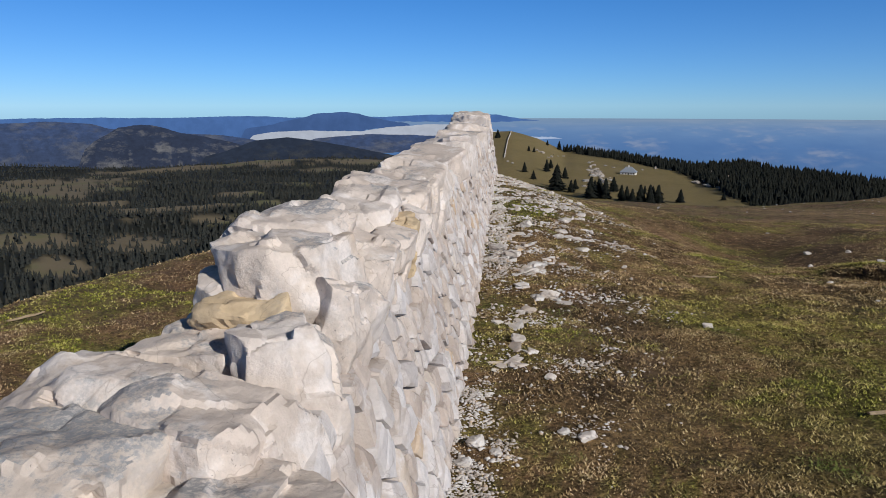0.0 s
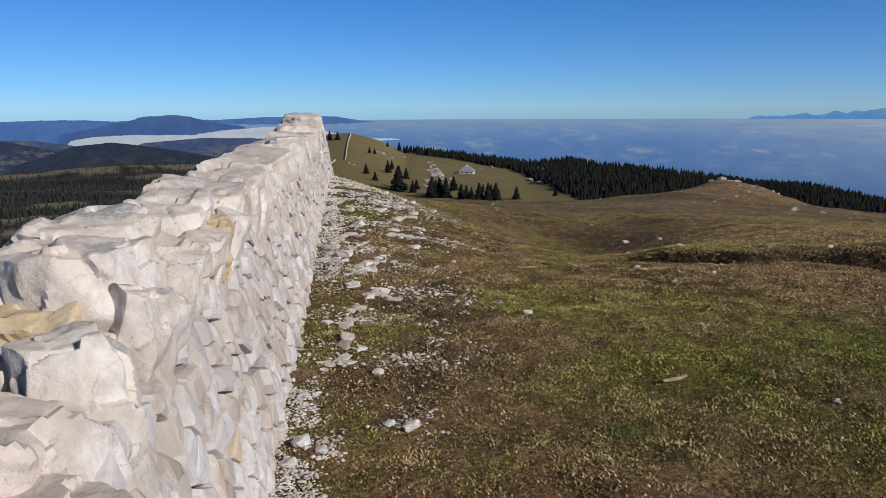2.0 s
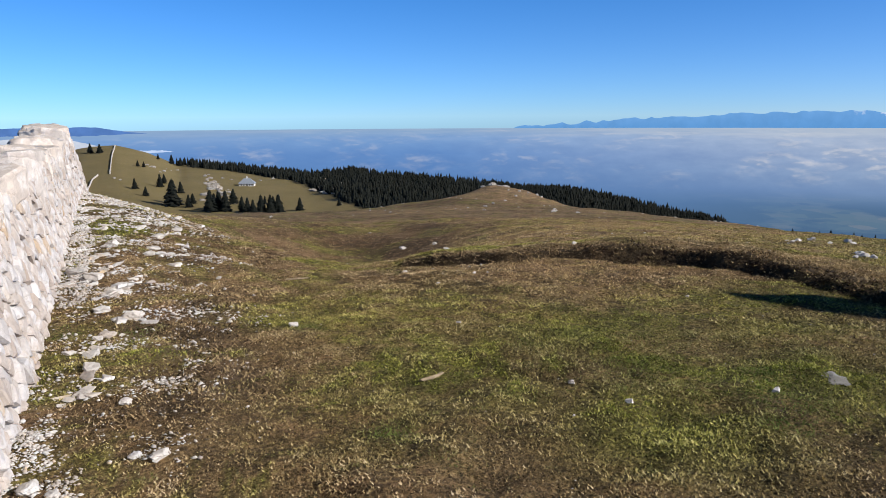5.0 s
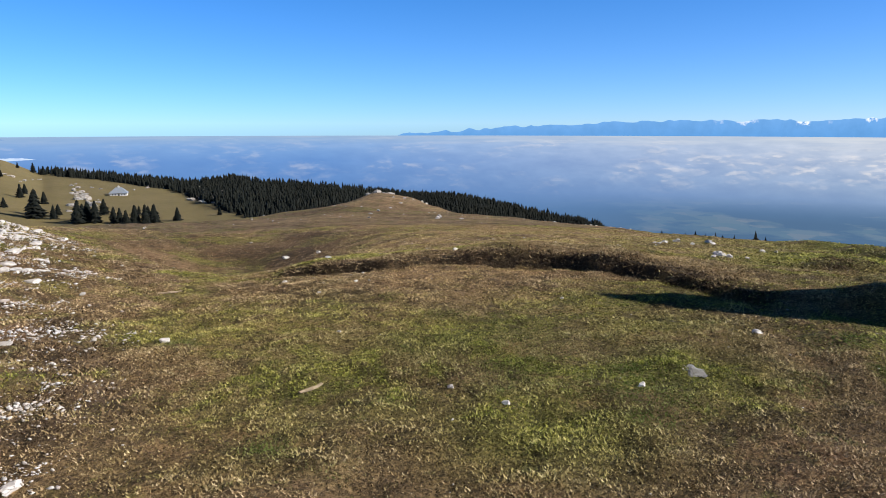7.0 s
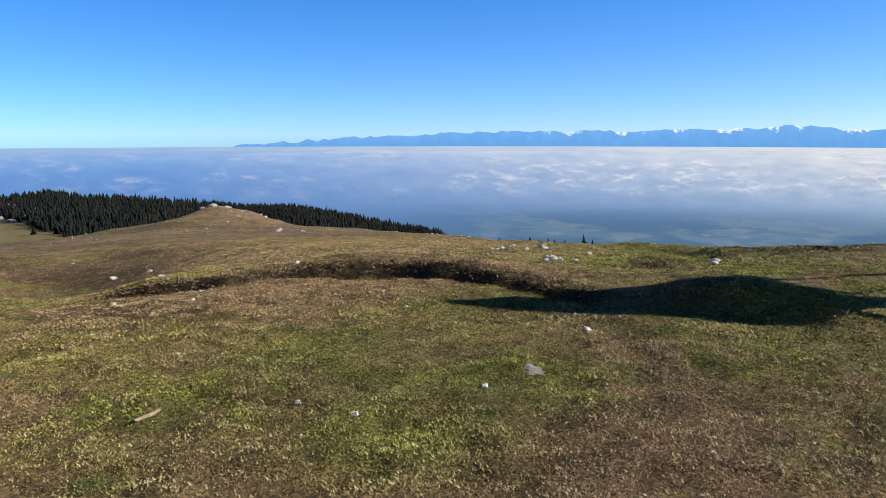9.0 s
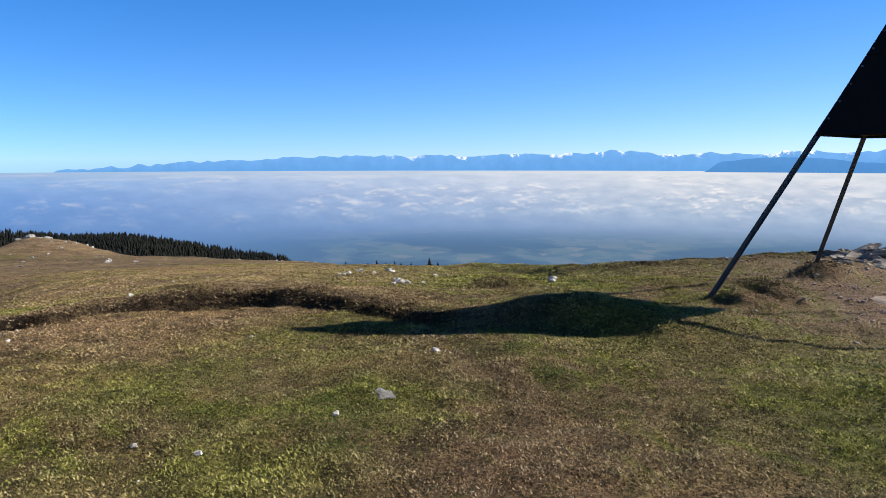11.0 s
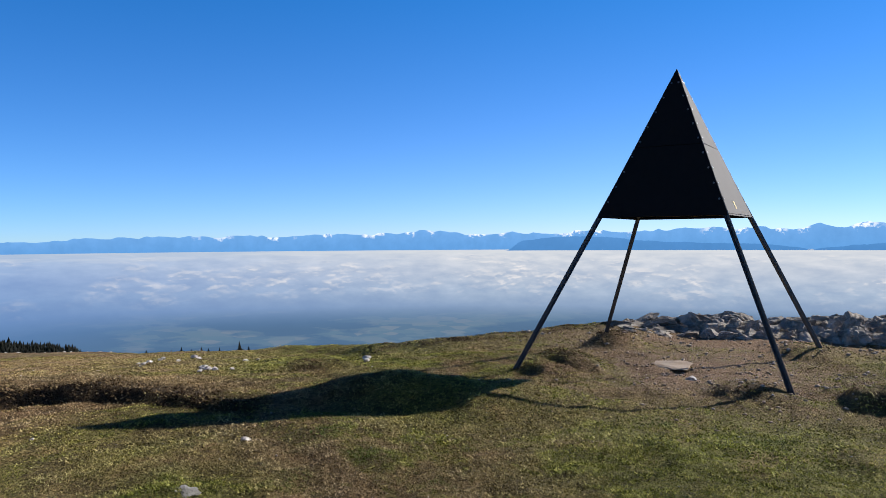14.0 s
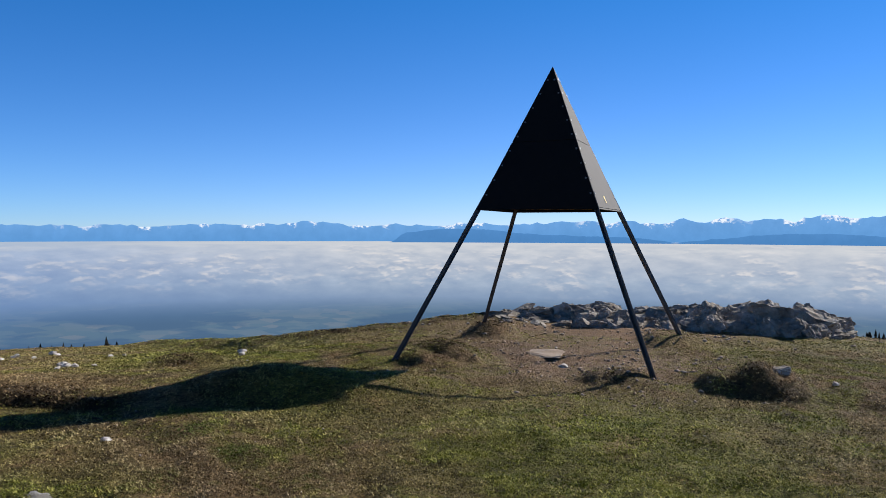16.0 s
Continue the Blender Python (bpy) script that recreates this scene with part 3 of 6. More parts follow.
# ------------------------------------------------------------------ ground sheet
def build_ground():
    fine = np.arange(-40, 126, 0.3)
    rest = np.arange(130, 320, 5.0)
    bearings = np.radians(np.concatenate([fine, rest]))
    radii = np.concatenate([[0.4, 0.8], np.geomspace(1.1, 7.3, 100), np.arange(7.36, 10.6, 0.055), np.geomspace(10.7, 60, 90), np.geomspace(62, 4850, 130)])
    bb, rr = np.meshgrid(bearings, radii)
    x, y = rr * np.sin(bb), rr * np.cos(bb)
    z = land(x, y)
    nr, nb = rr.shape
    verts = np.stack([x.ravel(), y.ravel(), z.ravel()], 1)
    verts = np.concatenate([verts, [[0, 0, float(land(0.0, 0.0))]]])
    i, j = np.meshgrid(np.arange(nr - 1), np.arange(nb), indexing="ij")
    a, c = i * nb + j, i * nb + (j + 1) % nb
    quads = np.stack([a, c, c + nb, a + nb], -1).reshape(-1, 4)[:, ::-1]
    k = np.arange(0, nb, 2)
    middle = np.stack([np.full(len(k), nr * nb), k, k + 1, (k + 2) % nb], -1)
    quads = np.concatenate([quads, middle])
    me = quick_mesh("ground", verts, quads, TURF, True)
    x, y = verts[:, 0], verts[:, 1]
    put_attribute(me, "gravel", gravel_cover(x, y))
    put_attribute(me, "soil", soil_cover(x, y))
    put_attribute(me, "lush", lush_cover(x, y))
    put_attribute(me, "dry", dry_cover(x, y))
    put_attribute(me, "scrub", scrub_shade_cover(x, y))
    put_attribute(me, "wood", wood_cover(x, y))
    far, way = np.hypot(x, y), np.degrees(np.arctan2(x, y))
    put_attribute(me, "meadow", smooth01(230, 420, far) * (1 - smooth01(-2, 2, way)))
    put_attribute(me, "pasture", 0.75 * smooth01(230, 420, far) * smooth01(-2, 2, way))
    return tagged(new("ground", me), "cropped brown and green mountain pasture with loose white gravel", "ground", kind="structure")


build_ground()


# ------------------------------------------------------------------ distance: fog sea, lowland, ridges
def polar(bearing, el, r):
    b, e = np.radians(bearing), np.radians(el)
    return np.stack([r * np.sin(b), r * np.cos(b), EYE.z + r * np.tan(e)], -1)


def fog_material():
    """A self-lit sheet: haze over the lowland, fields below it, cloud tops in the sun above, all painted by bearing and
    by height under the horizon.
    """
    n = Nodes("lowland_fog")
    el, be = n.attr("drop"), n.attr("bearing")
    p = n.where()
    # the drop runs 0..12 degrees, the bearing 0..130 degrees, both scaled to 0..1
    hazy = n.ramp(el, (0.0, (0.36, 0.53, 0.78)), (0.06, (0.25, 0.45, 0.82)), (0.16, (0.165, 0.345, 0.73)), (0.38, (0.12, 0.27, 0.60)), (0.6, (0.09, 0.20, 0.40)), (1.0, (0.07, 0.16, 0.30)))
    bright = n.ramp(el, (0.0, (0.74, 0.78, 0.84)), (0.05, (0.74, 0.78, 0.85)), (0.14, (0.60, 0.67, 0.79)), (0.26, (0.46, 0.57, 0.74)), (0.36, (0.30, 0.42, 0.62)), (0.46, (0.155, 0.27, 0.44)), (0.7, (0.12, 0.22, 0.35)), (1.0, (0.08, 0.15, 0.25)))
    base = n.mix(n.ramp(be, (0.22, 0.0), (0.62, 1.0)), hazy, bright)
    # rolls of cloud, drawn out along the horizon
    comb = n.add("ShaderNodeCombineXYZ")
    n.link(n.math("MULTIPLY", be, 66.0), comb.inputs[0])
    n.link(n.math("MULTIPLY", n.math("POWER", n.math("ADD", el, 0.01), 0.62), 14.5), comb.inputs[1])
    v = comb.outputs[0]
    lift = n.add("ShaderNodeVectorMath")
    n.link(v, lift.inputs[0])
    lift.inputs[1].default_value = (0.05, -0.24, 0.0)

    def cloud(at):
        """Round heads of cloud with ragged rims."""
        heads = n.add("ShaderNodeTexVoronoi")
        heads.feature = "SMOOTH_F1"
        heads.inputs["Scale"].default_value, heads.inputs["Smoothness"].default_value = 1.05, 0.8
        bent = n.add("ShaderNodeVectorMath")
        rag = n.add("ShaderNodeTexNoise")
        rag.inputs["Scale"].default_value, rag.inputs["Detail"].default_value = 1.6, 4
        half = n.add("ShaderNodeVectorMath")
        half.operation = "SCALE"
        half.inputs["Scale"].default_value = 1.7
        n.link(at, rag.inputs["Vector"])
        n.link(rag.outputs["Color"], half.inputs[0])
        n.link(at, bent.inputs[0])
        n.link(half.outputs[0], bent.inputs[1])
        n.link(bent.outputs[0], heads.inputs["Vector"])
        return n.math("SUBTRACT", 1.0, heads.outputs["Distance"])

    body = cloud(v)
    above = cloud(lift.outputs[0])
    # painted sunlight on the cloud heads, painted shade below them
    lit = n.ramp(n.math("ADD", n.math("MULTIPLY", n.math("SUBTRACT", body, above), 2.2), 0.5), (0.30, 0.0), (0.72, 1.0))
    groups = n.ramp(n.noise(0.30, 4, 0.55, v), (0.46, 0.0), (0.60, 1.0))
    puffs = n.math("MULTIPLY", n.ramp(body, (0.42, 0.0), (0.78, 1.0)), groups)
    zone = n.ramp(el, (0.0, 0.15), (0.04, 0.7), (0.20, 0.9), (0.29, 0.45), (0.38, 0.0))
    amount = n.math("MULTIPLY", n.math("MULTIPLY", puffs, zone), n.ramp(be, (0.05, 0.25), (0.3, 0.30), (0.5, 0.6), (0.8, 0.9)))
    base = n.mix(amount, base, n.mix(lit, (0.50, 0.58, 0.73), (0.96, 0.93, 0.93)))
    # broad billows over the whole bank, their light and shade painted in
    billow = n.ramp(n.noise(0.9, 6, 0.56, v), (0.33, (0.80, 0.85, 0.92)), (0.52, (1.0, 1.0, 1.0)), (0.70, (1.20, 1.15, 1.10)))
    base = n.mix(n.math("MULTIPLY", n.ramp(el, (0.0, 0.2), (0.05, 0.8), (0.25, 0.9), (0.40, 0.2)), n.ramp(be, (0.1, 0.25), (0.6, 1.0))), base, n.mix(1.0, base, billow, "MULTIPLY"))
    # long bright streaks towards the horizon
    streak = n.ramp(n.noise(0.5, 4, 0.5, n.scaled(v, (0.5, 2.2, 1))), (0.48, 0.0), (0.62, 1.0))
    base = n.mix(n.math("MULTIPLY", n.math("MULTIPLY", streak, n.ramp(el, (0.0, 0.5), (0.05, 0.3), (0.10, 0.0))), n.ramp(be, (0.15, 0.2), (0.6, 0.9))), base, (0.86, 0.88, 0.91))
    # fields and woods under the haze, already tinted by it
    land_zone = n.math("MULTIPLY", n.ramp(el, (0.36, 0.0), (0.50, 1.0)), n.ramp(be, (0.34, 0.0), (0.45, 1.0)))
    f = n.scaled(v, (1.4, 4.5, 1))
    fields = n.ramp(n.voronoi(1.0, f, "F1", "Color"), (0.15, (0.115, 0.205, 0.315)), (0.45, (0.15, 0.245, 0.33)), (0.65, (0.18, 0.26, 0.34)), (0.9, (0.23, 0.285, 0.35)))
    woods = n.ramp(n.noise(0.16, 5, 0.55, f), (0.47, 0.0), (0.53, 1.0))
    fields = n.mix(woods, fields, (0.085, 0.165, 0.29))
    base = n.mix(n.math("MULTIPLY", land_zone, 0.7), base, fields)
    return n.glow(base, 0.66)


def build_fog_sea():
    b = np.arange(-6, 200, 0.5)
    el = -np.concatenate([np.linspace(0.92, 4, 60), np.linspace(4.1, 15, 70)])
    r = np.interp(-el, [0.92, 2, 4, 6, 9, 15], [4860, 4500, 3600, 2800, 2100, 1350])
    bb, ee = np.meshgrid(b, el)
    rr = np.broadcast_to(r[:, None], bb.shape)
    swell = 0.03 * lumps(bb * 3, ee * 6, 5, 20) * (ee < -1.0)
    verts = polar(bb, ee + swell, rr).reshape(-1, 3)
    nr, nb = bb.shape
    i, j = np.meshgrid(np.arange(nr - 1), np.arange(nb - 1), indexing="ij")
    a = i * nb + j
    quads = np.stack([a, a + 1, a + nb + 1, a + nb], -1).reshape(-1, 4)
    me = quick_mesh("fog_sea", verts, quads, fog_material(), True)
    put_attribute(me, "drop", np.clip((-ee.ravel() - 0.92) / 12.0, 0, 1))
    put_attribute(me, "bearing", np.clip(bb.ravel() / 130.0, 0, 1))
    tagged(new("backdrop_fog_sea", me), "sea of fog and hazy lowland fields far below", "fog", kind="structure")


# Self-lit: the haze's blue is part of each low and high colour.
def self_lit_ridge(name, low, high, snow=None, snow_from=0.5, patches=None, folded=0.30):
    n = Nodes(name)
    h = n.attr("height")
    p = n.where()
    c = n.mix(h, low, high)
    # shade between the spurs, painted as darker folds
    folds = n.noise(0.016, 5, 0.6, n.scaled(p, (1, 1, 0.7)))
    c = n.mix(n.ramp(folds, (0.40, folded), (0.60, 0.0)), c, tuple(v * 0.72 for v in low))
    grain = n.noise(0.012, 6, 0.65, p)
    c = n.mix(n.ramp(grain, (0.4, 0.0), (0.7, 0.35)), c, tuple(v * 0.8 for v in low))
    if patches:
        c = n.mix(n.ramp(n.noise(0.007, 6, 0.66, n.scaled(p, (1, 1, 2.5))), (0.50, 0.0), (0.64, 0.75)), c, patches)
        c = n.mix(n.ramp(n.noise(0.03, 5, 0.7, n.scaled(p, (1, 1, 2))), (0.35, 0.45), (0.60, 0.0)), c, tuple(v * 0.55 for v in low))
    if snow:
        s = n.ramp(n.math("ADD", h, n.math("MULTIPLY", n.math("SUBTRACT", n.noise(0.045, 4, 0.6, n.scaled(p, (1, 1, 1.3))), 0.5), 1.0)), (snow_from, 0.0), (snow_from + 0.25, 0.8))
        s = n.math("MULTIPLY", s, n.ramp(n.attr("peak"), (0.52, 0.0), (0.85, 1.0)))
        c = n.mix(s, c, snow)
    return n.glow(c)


def build_ridge(name, label, at, els, r, foot, material, rough=0.05, seed=1, step=0.06, depth=260, crest_snow=False):
    """A far mountain ridge: a crest with an uneven line and a slope towards the viewer."""
    b = np.arange(at[0], at[-1], step)
    top = np.interp(b, at, els)
    jag = lumps(b * 10, b * 0, 23, seed) * rough + np.abs(lumps(b * 10, b * 0 + 3, 7, seed + 1)) * rough * 0.6 + lumps(b * 10, b * 0 + 7, 3.5, seed + 2) * rough * 0.16
    peak = 0 * b
    if crest_snow:
        # jagged summits
        teeth = 1 - np.abs(2 * speckle(b, 0 * b, 2.2, seed, 3) - 1)
        jag = rough * (2.6 * teeth**1.5 - 1.1 + 0.9 * (speckle(b, 0 * b + 5, 0.55, seed + 1, 2) - 0.5))
        peak = np.clip(0.5 + 1.6 * (speckle(b, 0 * b + 9, 0.8, seed + 3, 1) - 0.5), 0, 1) * smooth01(48, 66, b)
    ends = smooth01(at[0], at[0] + 1.2, b) * (1 - smooth01(at[-1] - 1.2, at[-1], b))
    top = foot + (np.maximum(top + jag, foot + 0.01) - foot) * ends
    rows = 9
    verts, heights = [], []
    for k in range(rows):
        f = k / (rows - 1)
        e = foot - 0.02 + (top - foot) * f
        spur = depth * (1 - f) * (0.75 + 0.25 * lumps(b * 10, b * 0, 9, seed + 5)) + 0 * b
        verts.append(polar(b, e, r - spur))
        heights.append(f + 0 * e if crest_snow else (e - foot) / max(float(np.max(top - foot)), 1e-3))
    verts = np.concatenate(verts)
    nb = len(b)
    i, j = np.meshgrid(np.arange(rows - 1), np.arange(nb - 1), indexing="ij")
    a = i * nb + j
    quads = np.stack([a, a + 1, a + nb + 1, a + nb], -1).reshape(-1, 4)
    me = quick_mesh(name, verts, quads, material, True)
    put_attribute(me, "height", np.clip(np.concatenate(heights), 0, 1))
    put_attribute(me, "peak", np.tile(peak, rows))
    return tagged(new("backdrop_" + name, me), label, "mountains", kind="structure")


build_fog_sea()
ALPS = self_lit_ridge("far_alps", (0.098, 0.28, 0.59), (0.14, 0.33, 0.65), (0.86, 0.89, 0.93), 0.84, folded=0.12)
build_ridge("far_alps", "distant snow-capped mountain chain in blue haze above the fog",
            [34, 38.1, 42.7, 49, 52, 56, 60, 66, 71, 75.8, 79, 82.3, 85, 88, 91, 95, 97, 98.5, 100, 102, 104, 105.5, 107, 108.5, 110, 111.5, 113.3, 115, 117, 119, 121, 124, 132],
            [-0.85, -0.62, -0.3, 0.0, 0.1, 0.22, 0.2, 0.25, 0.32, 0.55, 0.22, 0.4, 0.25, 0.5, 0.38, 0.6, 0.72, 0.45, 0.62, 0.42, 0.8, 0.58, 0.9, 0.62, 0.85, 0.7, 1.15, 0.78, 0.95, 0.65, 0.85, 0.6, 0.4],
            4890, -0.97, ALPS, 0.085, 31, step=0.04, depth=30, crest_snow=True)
FORE_ALPS = self_lit_ridge("fore_alps", (0.065, 0.205, 0.46), (0.08, 0.23, 0.50), folded=0.08)
build_ridge("fore_alps", "nearer mountain range in darker blue haze rising out of the fog",
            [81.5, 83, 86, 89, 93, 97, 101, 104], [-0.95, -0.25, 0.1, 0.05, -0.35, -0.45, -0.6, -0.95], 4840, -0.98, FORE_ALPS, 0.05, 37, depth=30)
build_ridge("fore_alps_south", "nearer mountain range in darker blue haze rising out of the fog",
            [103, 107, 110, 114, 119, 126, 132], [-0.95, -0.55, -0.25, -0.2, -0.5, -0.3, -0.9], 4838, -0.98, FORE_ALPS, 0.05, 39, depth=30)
HORIZON = self_lit_ridge("horizon_ridge", (0.074, 0.165, 0.41), (0.095, 0.205, 0.50))
build_ridge("horizon_ridge", "long ridge in blue haze on the horizon", [-60, -30.7, -26.7, -20.2, -14.6, -11.3, -7.9, -4.5, -1.5, 4.1, 5.9, 8.5],
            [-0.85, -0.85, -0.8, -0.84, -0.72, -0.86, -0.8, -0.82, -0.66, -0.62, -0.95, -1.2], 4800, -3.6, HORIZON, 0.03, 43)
TABLE_MOUNTAIN = self_lit_ridge("hazy_mountain", (0.060, 0.125, 0.31), (0.078, 0.155, 0.37))
build_ridge("table_mountain", "broad mountain in dark blue haze with a flat rocky top", [-16, -13, -11, -9.3, -7.9, -6.5, -5, -3, -1.5],
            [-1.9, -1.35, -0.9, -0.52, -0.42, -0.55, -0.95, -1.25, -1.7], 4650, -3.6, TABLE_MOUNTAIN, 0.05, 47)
VALLEY_FOG = self_lit_ridge("valley_fog", (0.50, 0.56, 0.68), (0.57, 0.62, 0.72))
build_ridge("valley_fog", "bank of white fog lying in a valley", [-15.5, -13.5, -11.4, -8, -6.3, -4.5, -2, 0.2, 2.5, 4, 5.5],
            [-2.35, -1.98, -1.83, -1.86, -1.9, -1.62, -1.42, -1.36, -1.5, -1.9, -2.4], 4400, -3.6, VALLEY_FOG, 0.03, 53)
FOG_BANK = self_lit_ridge("fog_bank", (0.15, 0.30, 0.62), (0.56, 0.66, 0.84), folded=0.0)
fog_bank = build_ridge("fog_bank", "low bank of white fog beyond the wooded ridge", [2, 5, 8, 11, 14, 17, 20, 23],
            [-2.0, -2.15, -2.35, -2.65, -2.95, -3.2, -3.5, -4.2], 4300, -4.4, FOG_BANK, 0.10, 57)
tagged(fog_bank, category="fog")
HAZY_FOREST = self_lit_ridge("hazy_wooded_hill", (0.060, 0.082, 0.145), (0.074, 0.120, 0.265), patches=(0.15, 0.165, 0.21))
build_ridge("wooded_mountain", "wooded mountain in dark blue haze with pale pastures", [-60, -40, -30.8, -27.4, -25.5, -24, -20.5, -18.5, -16.3, -13.5, -11],
            [-1.0, -1.2, -1.15, -1.05, -1.2, -1.6, -1.9, -2.0, -2.15, -2.6, -3.4], 4100, -5.2, HAZY_FOREST, 0.04, 59)
build_ridge("low_ridge", "low ridge in dark blue haze before the fog", [-13, -9.7, -5.8, -2.8, -0.2, 3, 6], [-3.4, -2.4, -2.12, -2.17, -2.25, -2.5, -3.2], 3900, -5.2, HAZY_FOREST, 0.03, 67)
SCREE = self_lit_ridge("rocky_hill", (0.044, 0.056, 0.095), (0.050, 0.070, 0.128), patches=(0.25, 0.25, 0.26))
DARK_HILL = self_lit_ridge("dark_wooded_hill", (0.035, 0.046, 0.074), (0.038, 0.054, 0.092), patches=(0.075, 0.078, 0.08))
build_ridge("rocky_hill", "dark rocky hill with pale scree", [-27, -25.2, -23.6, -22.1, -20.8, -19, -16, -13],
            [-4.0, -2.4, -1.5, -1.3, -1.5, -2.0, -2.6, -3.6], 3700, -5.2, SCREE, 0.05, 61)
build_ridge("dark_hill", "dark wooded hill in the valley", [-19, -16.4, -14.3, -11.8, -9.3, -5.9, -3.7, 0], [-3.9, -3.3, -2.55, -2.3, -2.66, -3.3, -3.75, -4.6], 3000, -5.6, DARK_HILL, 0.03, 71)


# ------------------------------------------------------------------ woods
def conifer_arrays(n, sides, tiers, rng):
    """n unit conifers (1 m tall, about 0.34 m wide): ragged stacked cones, as places (n, v, 3) and triangles of one."""
    verts, tris = [], []
    for k in range(tiers):
        low, high = k / tiers * 0.86 + 0.04, min(1.0, (k + 1.55) / tiers * 0.86 + 0.10)
        width = 0.23 * (1 - k / tiers) ** 0.8 + 0.015
        start = len(verts)
        for i in range(sides):
            a = 6.283 * (i + 0.5 * (k % 2)) / sides
            verts.append((math.cos(a) * width, math.sin(a) * width, low))
        verts.append((0, 0, high if k < tiers - 1 else 1.0))
        for i in range(sides):
            tris.append((start + i, start + (i + 1) % sides, start + sides))
    v = np.repeat(np.array(verts)[None], n, 0)
    v[..., :2] *= rng.uniform(0.65, 1.3, (n, len(verts), 1))
    v[..., 2] += rng.uniform(-0.05, 0.05, (n, len(verts)))
    return v, np.array(tris)


def build_wood(name, label, x, y, heights, sides=6, tiers=3, seed=1, material=SPRUCE):
    rng = np.random.default_rng(seed)
    v, tris = conifer_arrays(len(x), sides, tiers, rng)
    turn = rng.uniform(0, 6.283, len(x))
    c, s = np.cos(turn)[:, None], np.sin(turn)[:, None]
    wide = heights * rng.uniform(0.8, 1.25, len(x))
    px = (v[..., 0] * c - v[..., 1] * s) * wide[:, None] + x[:, None]
    py = (v[..., 0] * s + v[..., 1] * c) * wide[:, None] + y[:, None]
    pz = v[..., 2] * heights[:, None] + land(x, y)[:, None] - 0.3
    verts = np.stack([px, py, pz], -1).reshape(-1, 3)
    k = v.shape[1]
    faces = (tris[None] + (np.arange(len(x)) * k)[:, None, None]).reshape(-1, 3)
    me = quick_mesh(name, verts, faces, material)
    return tagged(new(name, me), label, "forest", kind="stuff")


def scatter(b0, b1, r0, r1, spacing, seed):
    """Places spread over a sector, at a spacing that grows outward."""
    rng = np.random.default_rng(seed)
    xs, ys = [], []
    r = r0
    while r < r1:
        d = spacing * (1 + max(0, r - 700) / 1600)
        n = max(1, int(math.radians(b1 - b0) * r / d))
        b = np.radians(b0 + (b1 - b0) * (np.arange(n) + rng.uniform(0, 1, n)) / n)
        q = r + rng.uniform(-0.5, 0.5, n) * d
        xs.append(q * np.sin(b)), ys.append(q * np.cos(b))
        r += d
    return np.concatenate(xs), np.concatenate(ys)


x, y = scatter(-36, 1, 430, 2700, 7.5, 5)
keep = (wood_cover(x, y) * (0.75 + 0.6 * lumps(x, y, 55, 77)) > np.random.default_rng(2).uniform(0.10, 0.75, len(x))) | (np.random.default_rng(3).uniform(0, 1, len(x)) < 0.11)
x, y = x[keep], y[keep]
build_wood("valley_forest", "dense dark spruce forest with clearings in the valley", x, y, np.random.default_rng(6).uniform(4, 11, len(x)), 5, 3, 7, HAZED_WOOD)
x, y = scatter(9, 57, 440, 905, 3.7, 9)
keep = (wood_cover(x, y) > np.random.default_rng(4).uniform(0.2, 0.9, len(x))) & (np.hypot(x, y) < table(np.degrees(np.arctan2(x, y)), RIDGE_AT, RIDGE_R) + 25)
x, y = x[keep], y[keep]
x2, y2 = scatter(109, 128, 440, 590, 7.5, 10)
x, y = np.concatenate([x, x2]), np.concatenate([y, y2])
# the crest of the wood, thick enough to close its outline
rng = np.random.default_rng(17)
b = rng.uniform(33, 52, 2600)
q = table(b, RIDGE_AT, RIDGE_R) - 75 * rng.uniform(0, 1, len(b)) ** 1.3 + 12
x, y = np.concatenate([x, q * np.sin(np.radians(b))]), np.concatenate([y, q * np.cos(np.radians(b))])
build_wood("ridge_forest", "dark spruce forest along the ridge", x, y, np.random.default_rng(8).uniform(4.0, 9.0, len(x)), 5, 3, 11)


# ------------------------------------------------------------------ dry-stone wall
def hull(points):
    bm = bmesh.new()
    for p in points:
        bm.verts.new(p)
    res = bmesh.ops.convex_hull(bm, input=bm.verts)
    junk = [v for v in bm.verts if not v.link_faces]
    bmesh.ops.delete(bm, geom=junk, context="VERTS")
    return bm


def stone_mesh(name, seed, material, count=20, square=0.45):
    """An angular stone about 1 m across."""
    r = random.Random(seed)
    pts = []
    for _ in range(count):
        v = Vector((r.gauss(0, 1), r.gauss(0, 1), r.gauss(0, 1))).normalized()
        k = max(abs(v.x), abs(v.y), abs(v.z))
        v = v.lerp(v / k, square) * r.uniform(0.44, 0.56)
        pts.append(v)
    bm = hull(pts)
    me = bpy.data.meshes.new(name)
    bm.to_mesh(me)
    bm.free()
    me.materials.append(material)
    return me


STONES_JOINED = [stone_mesh("rubble", 200 + k, WALL_JOINED, 12, 0.6) for k in range(10)]


def mesh_arrays(me):
    co = np.empty(len(me.vertices) * 3)
    me.vertices.foreach_get("co", co)
    return co.reshape(-1, 3), [tuple(p.vertices) for p in me.polygons]


def join_stones(name, poses, kinds, material):
    """Many stones in one mesh; poses: matrices."""
    verts, faces, n = [], [], 0
    arrays = [mesh_arrays(k) for k in kinds]
    for i, m in enumerate(poses):
        co, fs = arrays[i % len(arrays)]
        mm = np.array(m)
        verts.append(co @ mm[:3, :3].T + mm[:3, 3])
        faces += [tuple(n + v for v in f) for f in fs]
        n += len(co)
    return mesh_from(name, np.concatenate(verts).tolist(), faces, material)


